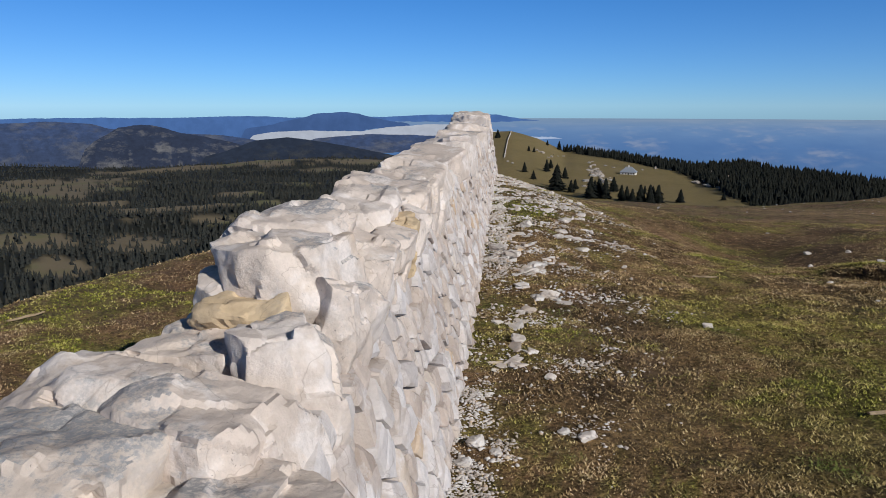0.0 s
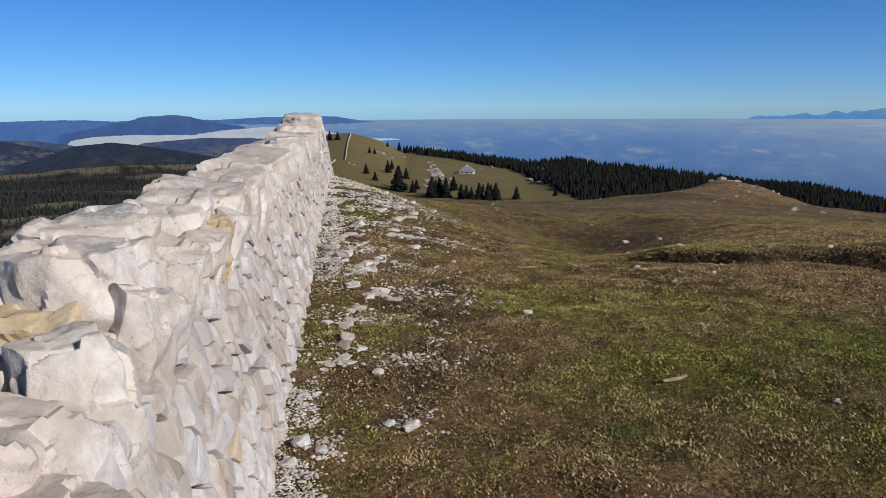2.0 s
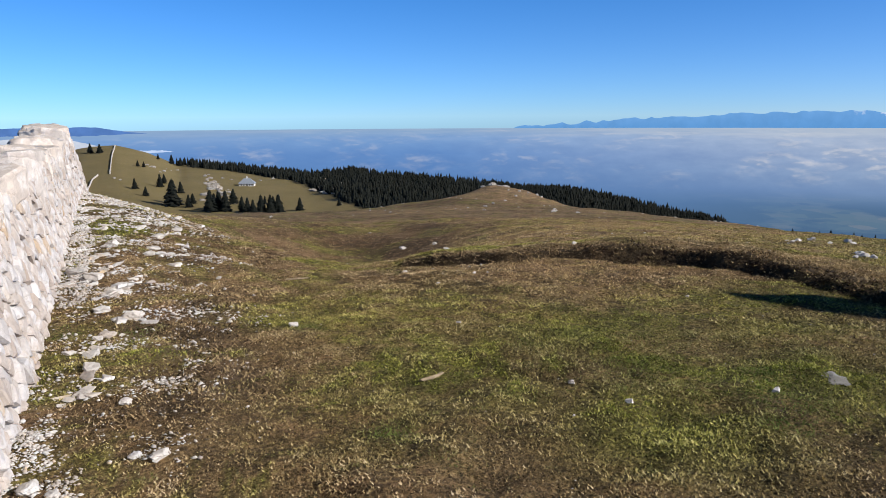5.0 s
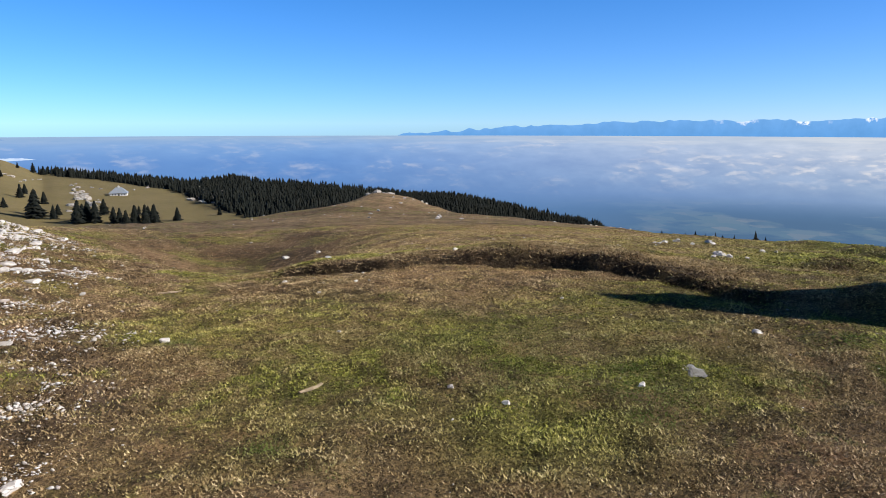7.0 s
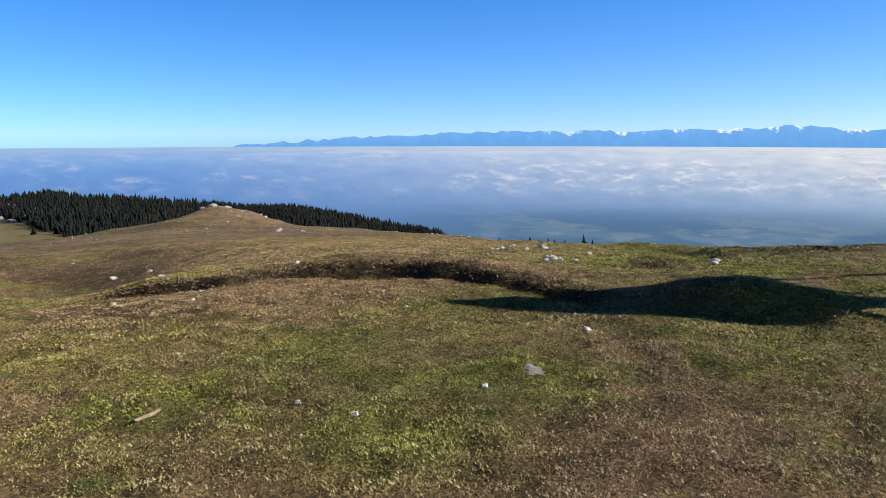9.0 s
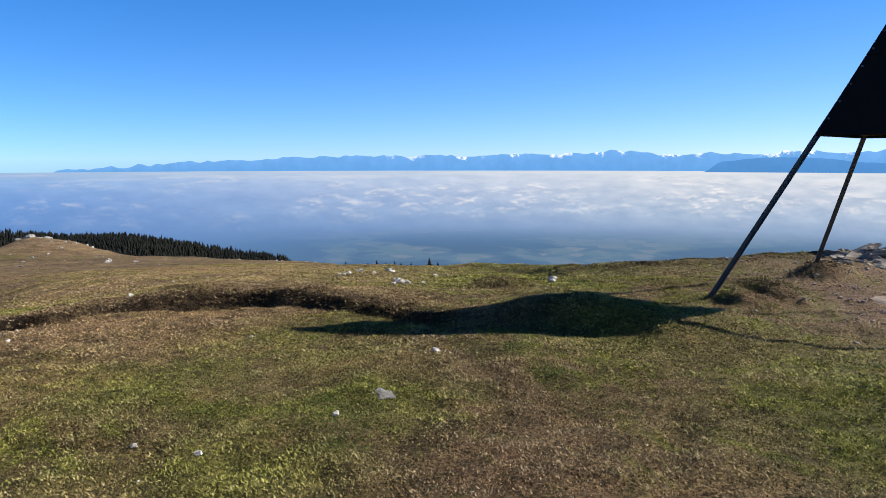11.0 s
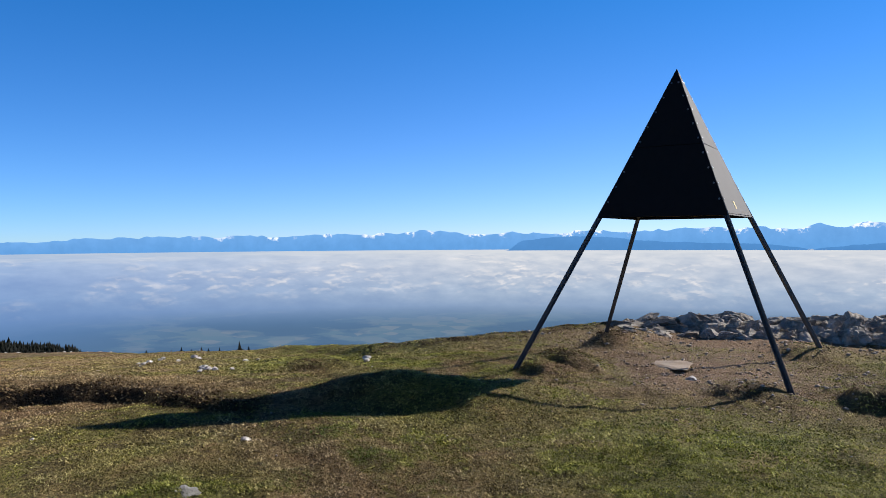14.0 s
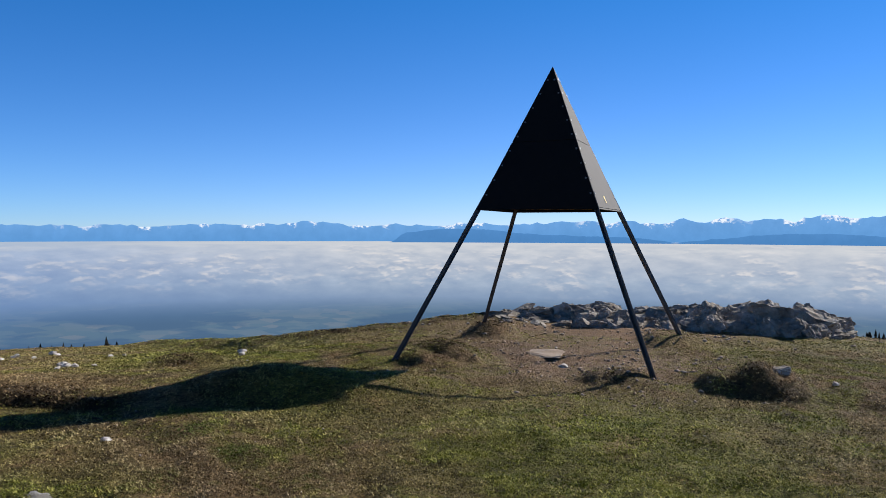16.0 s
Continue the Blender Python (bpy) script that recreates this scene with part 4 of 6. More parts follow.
WALL_Y0, WALL_Y1 = -2.2, 19.0


WALL_S = np.linspace(-3, 20, 231)
WALL_GROUND = land(wall_foot(WALL_S) + 0.05, WALL_S)


def ground_at_wall(s):
    return float(np.interp(s, WALL_S, WALL_GROUND))


def wall_top(s):
    """Height of the crest under the capstones."""
    return float(np.interp(s, [-2.2, 0, 1.6, 2.4, 3.0, 4.1, 5.2, 6.5, 9, 12, 14.6, 15.5, 17, 19], [0.72, 0.74, 0.78, 0.84, 0.88, 0.90, 0.95, 1.04, 1.08, 1.14, 1.30, 1.32, 0.9, 0.3]))


def batter(s):
    return float(np.interp(s, [0, 4, 9, 15], [0.33, 0.30, 0.22, 0.14]))


def face_point(s, z, inward=0.0):
    return Vector((wall_foot(s) - batter(s) * (z - ground_at_wall(s)) - inward, s, z))


def crest_width(s):
    return float(np.interp(s, [0, 2, 5, 15], [0.50, 0.50, 0.55, 0.66]))


def clip_cell(poly, site, other):
    """The part of a polygon nearer to site than to other."""
    mx, mz = (site[0] + other[0]) / 2, (site[1] + other[1]) / 2
    nx, nz = other[0] - site[0], other[1] - site[1]
    out = []
    for k in range(len(poly)):
        p, q = poly[k], poly[(k + 1) % len(poly)]
        dp, dq = (p[0] - mx) * nx + (p[1] - mz) * nz, (q[0] - mx) * nx + (q[1] - mz) * nz
        if dp <= 0:
            out.append(p)
        if dp * dq < 0:
            f = dp / (dp - dq)
            out.append((p[0] + (q[0] - p[0]) * f, p[1] + (q[1] - p[1]) * f))
    return out


def rubble_cells(length, height, seed):
    """A rubble pattern: stones of mixed size as polygons over a face, in very rough courses."""
    r = random.Random(seed)
    sites = []
    z = -0.1
    while z < height + 0.1:
        h = r.uniform(0.075, 0.125)
        s = -0.1 + r.uniform(0, 0.15)
        while s < length + 0.1:
            w = r.choice((0.09, 0.12, 0.16, 0.20, 0.26)) * r.uniform(0.85, 1.2)
            sites.append((s + w / 2, z + h / 2 + r.uniform(-0.42, 0.42) * h))
            s += w
        z += h
    tree = kdtree.KDTree(len(sites))
    for i, (s, z) in enumerate(sites):
        tree.insert((s, z, 0), i)
    tree.balance()
    cells = []
    for i, site in enumerate(sites):
        poly = [(site[0] - 0.3, site[1] - 0.25), (site[0] + 0.3, site[1] - 0.25), (site[0] + 0.3, site[1] + 0.25), (site[0] - 0.3, site[1] + 0.25)]
        for _, j, _ in tree.find_n((*site, 0), 30):
            if j != i and len(poly) > 2:
                poly = clip_cell(poly, site, sites[j])
        if len(poly) > 2:
            cells.append((site, poly))
    return cells


def stone_on_face(site, poly, place, r):
    """Corners and faces of one face stone: a bedded back, worn edges and a front broken along two or three planes."""
    n = len(poly)
    proud = r.uniform(-0.016, 0.014) + (0.018 if r.random() < 0.12 else 0.0)
    planes = [(r.uniform(-0.20, 0.20), r.uniform(-0.16, 0.26), r.uniform(0.0, 0.018)) for _ in range(3)]
    gap = r.uniform(0.935, 0.985)
    notch = r.randrange(n) if r.random() < 0.34 else -1
    verts = []
    for shrink, out in ((1.0, -0.12), (1.0, -0.016), (0.93, 0.012), (0.62, 0.020)):
        for k, (s, z) in enumerate(poly):
            f = shrink * gap * (0.66 if k == notch else 1.0)
            ds, dz = (s - site[0]) * f, (z - site[1]) * f
            o = out
            if out > 0:
                o = proud + out + min(a * ds + c * dz + d for a, c, d in planes) + r.uniform(-0.003, 0.003)
            elif out > -0.1:
                o = proud + out + 0.6 * min(a * ds + c * dz + d for a, c, d in planes)
            verts.append(place(site[0] + ds, site[1] + dz, o))
    verts.append(place(site[0], site[1], 0.018 + proud + min(d for _, _, d in planes)))
    faces = []
    for ring in range(3):
        for k in range(n):
            a, b = ring * n + k, ring * n + (k + 1) % n
            faces.append((a, b, b + n, a + n))
    for k in range(n):
        faces.append((3 * n + k, 3 * n + (k + 1) % n, 4 * n))
    return verts, faces


def build_wall():
    wall = new("dry_stone_wall")
    tagged(wall, "pale limestone dry-stone wall with big rough capstones on the pasture", "wall", kind="structure")
    # rubble core behind the face
    bm = bmesh.new()
    rings = []
    count = 150
    for k in range(count + 1):
        s = WALL_Y0 + (WALL_Y1 - WALL_Y0) * k / count
        g, t = ground_at_wall(s) - 0.25, wall_top(s) + 0.02
        w = crest_width(s) - 0.17
        ring = []
        for f in range(13):
            p = face_point(s, g + (t - g) * f / 12, 0.095)
            p.x += 0.012 * noise.noise(Vector((s * 6, f * 1.1, 3)))
            ring.append(p)
        ring += [ring[-1] + Vector((-w, 0, 0)), Vector((ring[-1].x - w - 0.22, s, g - 0.8))]
        rings.append([bm.verts.new(v) for v in ring])
    for p, q in zip(rings, rings[1:]):
        for i in range(len(p)):
            bm.faces.new((p[i], p[(i + 1) % len(p)], q[(i + 1) % len(p)], q[i]))
    bm.faces.new(rings[0]), bm.faces.new(rings[-1][::-1])
    bmesh.ops.recalc_face_normals(bm, faces=bm.faces)
    part("core", bm, FIELD_STONE, wall, "rubble core")
    r = random.Random(5)
    rest_v, rest_f, singles = [], [], 0
    for site, poly in rubble_cells(WALL_Y1 - WALL_Y0, 1.3, 9):
        s, z = site[0] + WALL_Y0, site[1]
        if z + ground_at_wall(s) > wall_top(s) - 0.01 or r.random() < 0.008:
            continue

        def place(a, h, out):
            return face_point(a + WALL_Y0, h + ground_at_wall(a + WALL_Y0), -out)

        verts, faces = stone_on_face(site, poly, place, r)
        faces = [f[::-1] for f in faces]
        if 0.9 < s < 4.6 and singles < 300:
            singles += 1
            mid = place(site[0], site[1], 0)
            ob = new("stone", mesh_from("stone", [v - mid for v in verts], faces, WALL_STONE))
            ob.parent, ob.location = wall, mid
        else:
            n = len(rest_v)
            rest_v += verts
            rest_f += [tuple(n + v for v in f) for f in faces]
    ob = new("far_courses", mesh_from("far_courses", rest_v, rest_f, WALL_JOINED))
    ob.parent = wall
    tagged(ob, kind="stuff")
    # the shaded side
    rest = []
    for _ in range(320):
        s = r.uniform(WALL_Y0, WALL_Y1)
        f = r.uniform(0, 1)
        c = face_point(s, wall_top(s) - 0.06)
        at = c + Vector((-crest_width(s) + 0.08 - 0.25 * f, 0, -f * 1.3))
        rest.append(pose(*at, r.uniform(-20, 20), 15, r.uniform(-15, 15)) @ Matrix.Diagonal((0.25, r.uniform(0.2, 0.35), r.uniform(0.15, 0.25), 1)))
    ob = new("back_courses", join_stones("back_courses", rest, STONES_JOINED, WALL_JOINED))
    ob.parent = wall
    tagged(ob, kind="stuff")
    return wall


def rough_rock(name, seed, material, detail=4, rough=0.06, freq=1.6, cut_count=16, near=0.27, far=0.42):
    """A broken rock about 1 m across: flat fracture planes, worn edges, cracks and pits."""
    r = random.Random(seed)
    bm = bmesh.new()
    bmesh.ops.create_icosphere(bm, subdivisions=detail, radius=0.5)
    cuts = []
    for _ in range(cut_count):
        v = Vector((r.gauss(0, 1), r.gauss(0, 1), r.gauss(0, 1))).normalized()
        cuts.append((v, r.uniform(near, far)))
    shift = Vector((seed * 3.1, seed * 1.7, seed * 0.9))
    for v in bm.verts:
        p = v.co.copy()
        out = p.normalized()
        k = max(abs(p.x), abs(p.y), abs(p.z)) / p.length
        p = p.lerp(p * (1 / k), 0.45)
        for n, d in cuts:
            over = p.dot(n) - d - 0.012 * noise.noise(p * 5 + shift)
            if over > 0:
                p -= n * over
        q = p * freq + shift
        p += out * (noise.fractal(q * 2.6, 0.8, 2.1, 6) * rough * 0.8 - max(0.0, 0.07 - abs(noise.noise(q * 1.7))) * rough * 6.0)
        v.co = p
    me = bpy.data.meshes.new(name)
    bm.to_mesh(me)
    bm.free()
    me.materials.append(material)
    return me


def hewn_block(name, seed, size, material, cells=15, cuts=15, round_by=0.06):
    """A quarried block of that size: worn edges, a few large fracture planes, soft swells and shallow chipped steps."""
    r = random.Random(seed)
    bm = bmesh.new()
    bmesh.ops.create_cube(bm, size=1)
    bmesh.ops.subdivide_edges(bm, edges=bm.edges[:], cuts=cells, use_grid_fill=True)
    w, l, h = size
    rad = round_by * min(size)
    half = Vector((w / 2, l / 2, h / 2))
    planes = []
    for _ in range(cuts):
        v = Vector((r.uniform(-1, 1), r.uniform(-1, 1), r.uniform(-0.35, 1))).normalized()
        reach = abs(v.x) * half.x + abs(v.y) * half.y + abs(v.z) * half.z
        planes.append((v, reach * r.uniform(0.66, 0.86)))
    skew = [r.uniform(-0.16, 0.16) for _ in range(4)]
    shift = Vector((seed * 3.1, seed * 1.7, seed * 0.9))
    for v in bm.verts:
        p = Vector((v.co.x * w, v.co.y * l, v.co.z * h))
        inner = Vector([max(-b + rad, min(b - rad, a)) for a, b in zip(p, half)])
        d = p - inner
        if d.length > 1e-6:
            p = inner + d.normalized() * rad
        p.x += skew[0] * p.z + skew[1] * p.y
        p.y += skew[2] * p.z
        p.z += skew[3] * p.y
        for n, reach in planes:
            over = p.dot(n) - reach - 0.008 * noise.noise(p * 6 + shift)
            if over > 0:
                p -= n * over
        out = Vector((p.x / half.x, p.y / half.y, p.z / half.z)).normalized()
        q = p + shift
        # facets: each broken piece has its own tilt
        seat = noise.voronoi(q * 6.5 + 0.35 * noise.noise_vector(q * 4))[1][0]
        lean = noise.cell_vector(seat * 7.3) - Vector((0.5, 0.5, 0.5))
        facet = 0.060 * lean.dot(q * 6.5 - seat) + 0.010 * (lean.x + lean.y)
        p += out * (max(-0.03, min(0.03, facet)) + 0.014 * noise.noise(q * 3.0) + 0.008 * noise.fractal(q * 14, 0.8, 2.1, 4) - 0.006)
        v.co = p
    bmesh.ops.smooth_vert(bm, verts=bm.verts, factor=0.3, use_axis_x=True, use_axis_y=True, use_axis_z=True)
    me = bpy.data.meshes.new(name)
    bm.to_mesh(me)
    bm.free()
    me.materials.append(material)
    me.shade_smooth()
    me.set_sharp_from_angle(angle=radians(24))
    return me


# capstones close by: x, y, top height, width, length, height, tilt fore and aft, tilt aside, turn, material
NEAR_CAPS = [(-0.95, -1.6, 1.0, 0.66, 0.8, 0.4, 0, 0, 5, CAP_STONE), (-0.90, -0.8, 1.0, 0.66, 0.8, 0.4, 0, 0, -8, CAP_STONE), (-0.90, 0.1, 0.92, 0.66, 0.9, 0.4, 0, 0, 6, CAP_STONE),
             (-0.93, 1.60, 0.915, 0.50, 0.42, 0.50, -3, 3, -10, LICHEN_CAP), (-0.92, 1.12, 0.86, 0.60, 0.62, 0.50, -8, 3, -4, CAP_STONE), (-0.52, 1.20, 0.82, 0.36, 0.60, 0.50, 0, 8, 2, CAP_STONE), (-0.60, 0.55, 0.86, 0.6, 0.6, 0.45, 0, 0, 4, CAP_STONE),
             (-0.94, 1.88, 0.955, 0.40, 0.32, 0.40, 2, 3, -6, CAP_STONE), (-0.60, 1.76, 0.930, 0.46, 0.36, 0.50, -2, 4, -10, CAP_STONE), (-0.46, 1.50, 0.86, 0.30, 0.34, 0.50, 0, 10, 0, CAP_STONE),
             (-0.74, 2.20, 0.965, 0.34, 0.30, 0.32, 3, -3, -12, CAP_STONE), (-0.46, 2.12, 1.005, 0.27, 0.34, 0.48, -4, -3, 14, CAP_STONE),
             (-0.62, 2.33, 1.035, 0.28, 0.20, 0.32, 0, -6, -8, OCHRE_STONE), (-0.72, 2.52, 1.085, 0.24, 0.30, 0.36, 0, -8, 6, CAP_STONE), (-0.55, 2.52, 1.205, 0.40, 0.34, 0.44, 4, -10, -8, CAP_STONE), (-0.36, 2.52, 1.04, 0.20, 0.42, 0.42, 0, 14, 4, CAP_STONE),
             (-0.64, 3.00, 1.225, 0.40, 0.58, 0.46, 3, 8, -6, CAP_STONE), (-0.37, 3.02, 1.08, 0.24, 0.56, 0.42, 0, 16, 4, CAP_STONE),
             (-0.45, 3.70, 1.205, 0.36, 0.62, 0.46, 2, 8, -4, CAP_STONE), (-0.215, 3.66, 1.12, 0.15, 0.22, 0.30, 0, 16, 0, OCHRE_STONE), (-0.21, 3.98, 1.10, 0.20, 0.36, 0.36, 0, 14, 0, CAP_STONE), (-0.27, 3.40, 1.08, 0.22, 0.30, 0.36, 0, 16, 0, CAP_STONE),
             (-0.36, 4.42, 1.215, 0.48, 0.74, 0.42, 1, 8, -4, CAP_STONE), (-0.26, 5.20, 1.235, 0.50, 0.80, 0.42, 1, 7, -6, CAP_STONE)]


def build_caps(wall):
    r = random.Random(11)
    for k, (x, y, top, width, length, height, fore, aside, turn, material) in enumerate(NEAR_CAPS):
        ob = new("capstone", hewn_block("capstone", 300 + k, (width * 1.12, length * 1.16, height), material, 30 if y > 1 else 20))
        ob.parent = wall
        ob.matrix_basis = pose(x, y, top - height * 0.47, fore, aside, -5 + turn)
    kinds = [hewn_block("capstone", 340 + k, (0.66, 0.80, 0.34), CAP_STONE, 13, 6) for k in range(8)]
    s, i = 5.5, 0
    while s < 14.4:
        length = r.uniform(0.40, 0.85)
        m = s + length / 2
        w = crest_width(m)
        edge = face_point(m, wall_top(m))
        h = r.uniform(0.28, 0.40)
        at = Vector((edge.x - w / 2 + r.uniform(-0.01, 0.03), m, wall_top(m) + 0.14 - h / 2 + r.uniform(-0.06, 0.045)))
        ob = new("capstone", kinds[i % 8])
        ob.parent = wall
        ob.matrix_basis = pose(*at, r.uniform(-8, 8), r.uniform(-2, 9), -5 + r.uniform(-9, 9) + 180 * (i % 2)) @ Matrix.Diagonal((w * 1.05 / 0.66, length * 1.12 / 0.80, h / 0.34, 1))
        s += length * 0.93
        i += 1
    # raised block at the end of the wall
    ob = new("capstone", hewn_block("capstone", 361, (0.74, 0.85, 0.46), CAP_STONE, 15, 4))
    ob.parent = wall
    ob.matrix_basis = pose(0.58, 14.85, 1.29, 0, 3, -5)


WALL = build_wall()
build_caps(WALL)


# ------------------------------------------------------------------ survey pyramid on the summit
def tube(bm, a, b, width, depth=None, twist=0.0):
    a, b = Vector(a), Vector(b)
    m = Matrix.Translation((a + b) / 2) @ (b - a).to_track_quat("Z", "Y").to_matrix().to_4x4() @ pose(0, 0, 0, 0, 0, twist)
    bmesh.ops.create_cube(bm, size=1, matrix=m @ Matrix.Diagonal((width, depth or width, (b - a).length, 1)))


BLACK_PAINT = plain("black_paint", (0.010, 0.010, 0.011), 0.85, 0.0, 12.0, 0.3, 0.08)
STEEL = plain("painted_steel", (0.065, 0.067, 0.074), 0.5, 0.3, 18.0, 0.2)
BOLT = plain("bolt_steel", (0.35, 0.36, 0.38), 0.4, 0.9)
# lighter than the black paint: sunlight on one face put into the colour
SUNLIT_PANEL = plain("sunlit_panel", (0.075, 0.07, 0.068), 0.8, 0.0, 8.0, 0.12)
STICKER = plain("yellow_sticker", (0.62, 0.45, 0.12), 0.6)
WOOD = plain("weathered_board", (0.22, 0.13, 0.07), 0.8)


def build_pyramid():
    cx, cy, za, rot, k, zc = 10.433, -1.053, 3.866, math.radians(115.9), 0.577, 1.913
    apex = Vector((cx, cy, za))
    thing = new("survey_pyramid")
    thing.location = (cx, cy, 0)
    tagged(thing, "black sheet-metal survey pyramid on four steel legs over trodden ground", "landmark")
    axis = [Vector((math.cos(rot + i * math.pi / 2), math.sin(rot + i * math.pi / 2), 0)) for i in range(4)]

    def on_edge(i, z, inset=0.0):
        return apex + axis[i % 4] * (k * (za - z) - inset) - Vector((0, 0, za - z)) - thing.location

    # four clad faces with folded rims
    for i in range(4):
        a, b, top = on_edge(i, zc), on_edge(i + 1, zc), apex - thing.location
        n = (b - a).cross(top - a).normalized()
        if n.dot(a + b) < 0:
            n = -n
        split = 0.46
        for low, high, name in ((0.0, split, "lower_panel"), (split + 0.004, 1.0, "upper_panel")):
            bm = bmesh.new()
            p = [a.lerp(top, low), b.lerp(top, low), b.lerp(top, high), a.lerp(top, high)]
            if high == 1.0:
                p = p[:3]
            outer = [bm.verts.new(v + n * 0.004) for v in p]
            inner = [bm.verts.new(v - n * 0.006) for v in p]
            bm.faces.new(outer), bm.faces.new(inner[::-1])
            for q in range(len(p)):
                w = (q + 1) % len(p)
                bm.faces.new((outer[q], inner[q], inner[w], outer[w]))
            bmesh.ops.recalc_face_normals(bm, faces=bm.faces)
            part(name, bm, SUNLIT_PANEL if i == 1 else BLACK_PAINT, thing, "sheet-metal panel in a lighter, sunlit grey" if i == 1 else "")
        if i == 1:
            bm = bmesh.new()
            low = a.lerp(b, 0.42) + (top - (a + b) / 2).normalized() * 0.10 + n * 0.006
            up = (top - (a + b) / 2).normalized()
            basis = Matrix(((b - a).normalized(), n, up)).transposed().to_4x4()
            bmesh.ops.create_cube(bm, size=1, matrix=Matrix.Translation(low + up * 0.05) @ basis @ Matrix.Diagonal((0.07, 0.004, 0.10, 1)))
            part("sticker", bm, STICKER, thing, "small faded yellow sticker")
        # bolts along both edges
        for side in (a, b):
            for q in range(1, 10):
                at = side.lerp(top, q / 10) + ((a + b) / 2 - side).normalized() * 0.035 + n * 0.006
                bm = bmesh.new()
                bmesh.ops.create_cone(bm, cap_ends=True, segments=6, radius1=0.014, radius2=0.012, depth=0.014, matrix=Matrix.Translation(at) @ n.to_track_quat("Z", "Y").to_matrix().to_4x4())
                part("bolt", bm, BOLT, thing)
        # lower rim
        bm = bmesh.new()
        tube(bm, Vector((a.x * 0.98, a.y * 0.98, a.z + 0.012)), Vector((b.x * 0.98, b.y * 0.98, b.z + 0.012)), 0.026, 0.026)
        part("rim", bm, BLACK_PAINT, thing)
        # wooden batten inside
        bm = bmesh.new()
        tube(bm, Vector((a.x * 0.9, a.y * 0.9, a.z + 0.05)), Vector((b.x * 0.9, b.y * 0.9, b.z + 0.05)), 0.06, 0.03)
        part("batten", bm, WOOD, thing, "brown wooden batten")
    for i in range(4):
        foot_z = (-0.05, -0.05, 0.06, 0.04)[i]
        top, low = on_edge(i, zc + 0.5, 0.06), on_edge(i, foot_z - 0.15, 0.0)
        bm = bmesh.new()
        across = axis[i].cross(Vector((0, 0, 1)))
        way = (top - low).normalized()
        for d, (w, t) in ((across * 0.0, (0.062, 0.008)), (way.cross(across).normalized() * 0.026, (0.008, 0.055))):
            m = Matrix.Translation((top + low) / 2 + d)
            basis = Matrix((across, way.cross(across).normalized() * -1, way)).transposed().to_4x4()
            bmesh.ops.create_cube(bm, size=1, matrix=m @ basis @ Matrix.Diagonal((w, t, (top - low).length, 1)))
        leg = part("leg", bm, STEEL, thing)
        for q in (0.05, 0.12):
            at = on_edge(i, zc - 0.02 - q, -0.004) 
            bm = bmesh.new()
            bmesh.ops.create_icosphere(bm, subdivisions=1, radius=0.014, matrix=Matrix.Translation(at))
            part("bolt", bm, BOLT, leg)
    return thing


build_pyramid()


# ------------------------------------------------------------------ chalet, trees and rocks on the far pasture
def at_bearing(bearing, r):
    b = math.radians(bearing)
    x, y = r * math.sin(b), r * math.cos(b)
    return Vector((x, y, float(land(x, y))))


def box(bm, x0, x1, y0, y1, z0, z1):
    bmesh.ops.create_cube(bm, size=1, matrix=Matrix.Translation(((x0 + x1) / 2, (y0 + y1) / 2, (z0 + z1) / 2)) @ Matrix.Diagonal((x1 - x0, y1 - y0, z1 - z0, 1)))


PLASTER = plain("whitewash", (0.62, 0.60, 0.56), 0.9)
ROOF = plain("zinc_roof", (0.28, 0.31, 0.35), 0.5, 0.2, 3.0, 0.15)
DARK = plain("dark_opening", (0.02, 0.02, 0.02), 0.6)


def build_chalet():
    house = new("chalet")
    house.matrix_basis = Matrix.Translation(at_bearing(14.15, 640) + Vector((0, 0, -0.4))) @ pose(0, 0, 0, 0, 0, -22)
    tagged(house, "whitewashed alpine chalet with a hipped grey metal roof on the pasture", "house")
    bm = bmesh.new()
    box(bm, -6.2, 6.2, -4.6, 4.6, -1, 2.8)
    part("wall", bm, PLASTER, house)
    bm = bmesh.new()
    low = [bm.verts.new(v) for v in ((-7, -5.4, 2.5), (7, -5.4, 2.5), (7, 5.4, 2.5), (-7, 5.4, 2.5))]
    up = [bm.verts.new(v) for v in ((-2.2, 0, 7.0), (2.2, 0, 7.0))]
    bm.faces.new((low[0], low[1], up[1], up[0])), bm.faces.new((low[2], low[3], up[0], up[1]))
    bm.faces.new((low[1], low[2], up[1])), bm.faces.new((low[3], low[0], up[0])), bm.faces.new(low[::-1])
    roof = part("roof", bm, ROOF, house, "grey metal hipped roof")
    bm = bmesh.new()
    box(bm, -0.6, 0.6, -0.5, 0.5, 6.2, 8.2)
    part("chimney", bm, PLASTER, roof)
    for x in (-4.2, -2.0, 2.6, 4.6):
        bm = bmesh.new()
        box(bm, x - 0.45, x + 0.45, -4.66, -4.5, 0.9, 1.9)
        part("window", bm, DARK, house)
    bm = bmesh.new()
    box(bm, -0.1, 1.1, -4.66, -4.5, -0.2, 2.0)
    part("door", bm, DARK, house)


build_chalet()


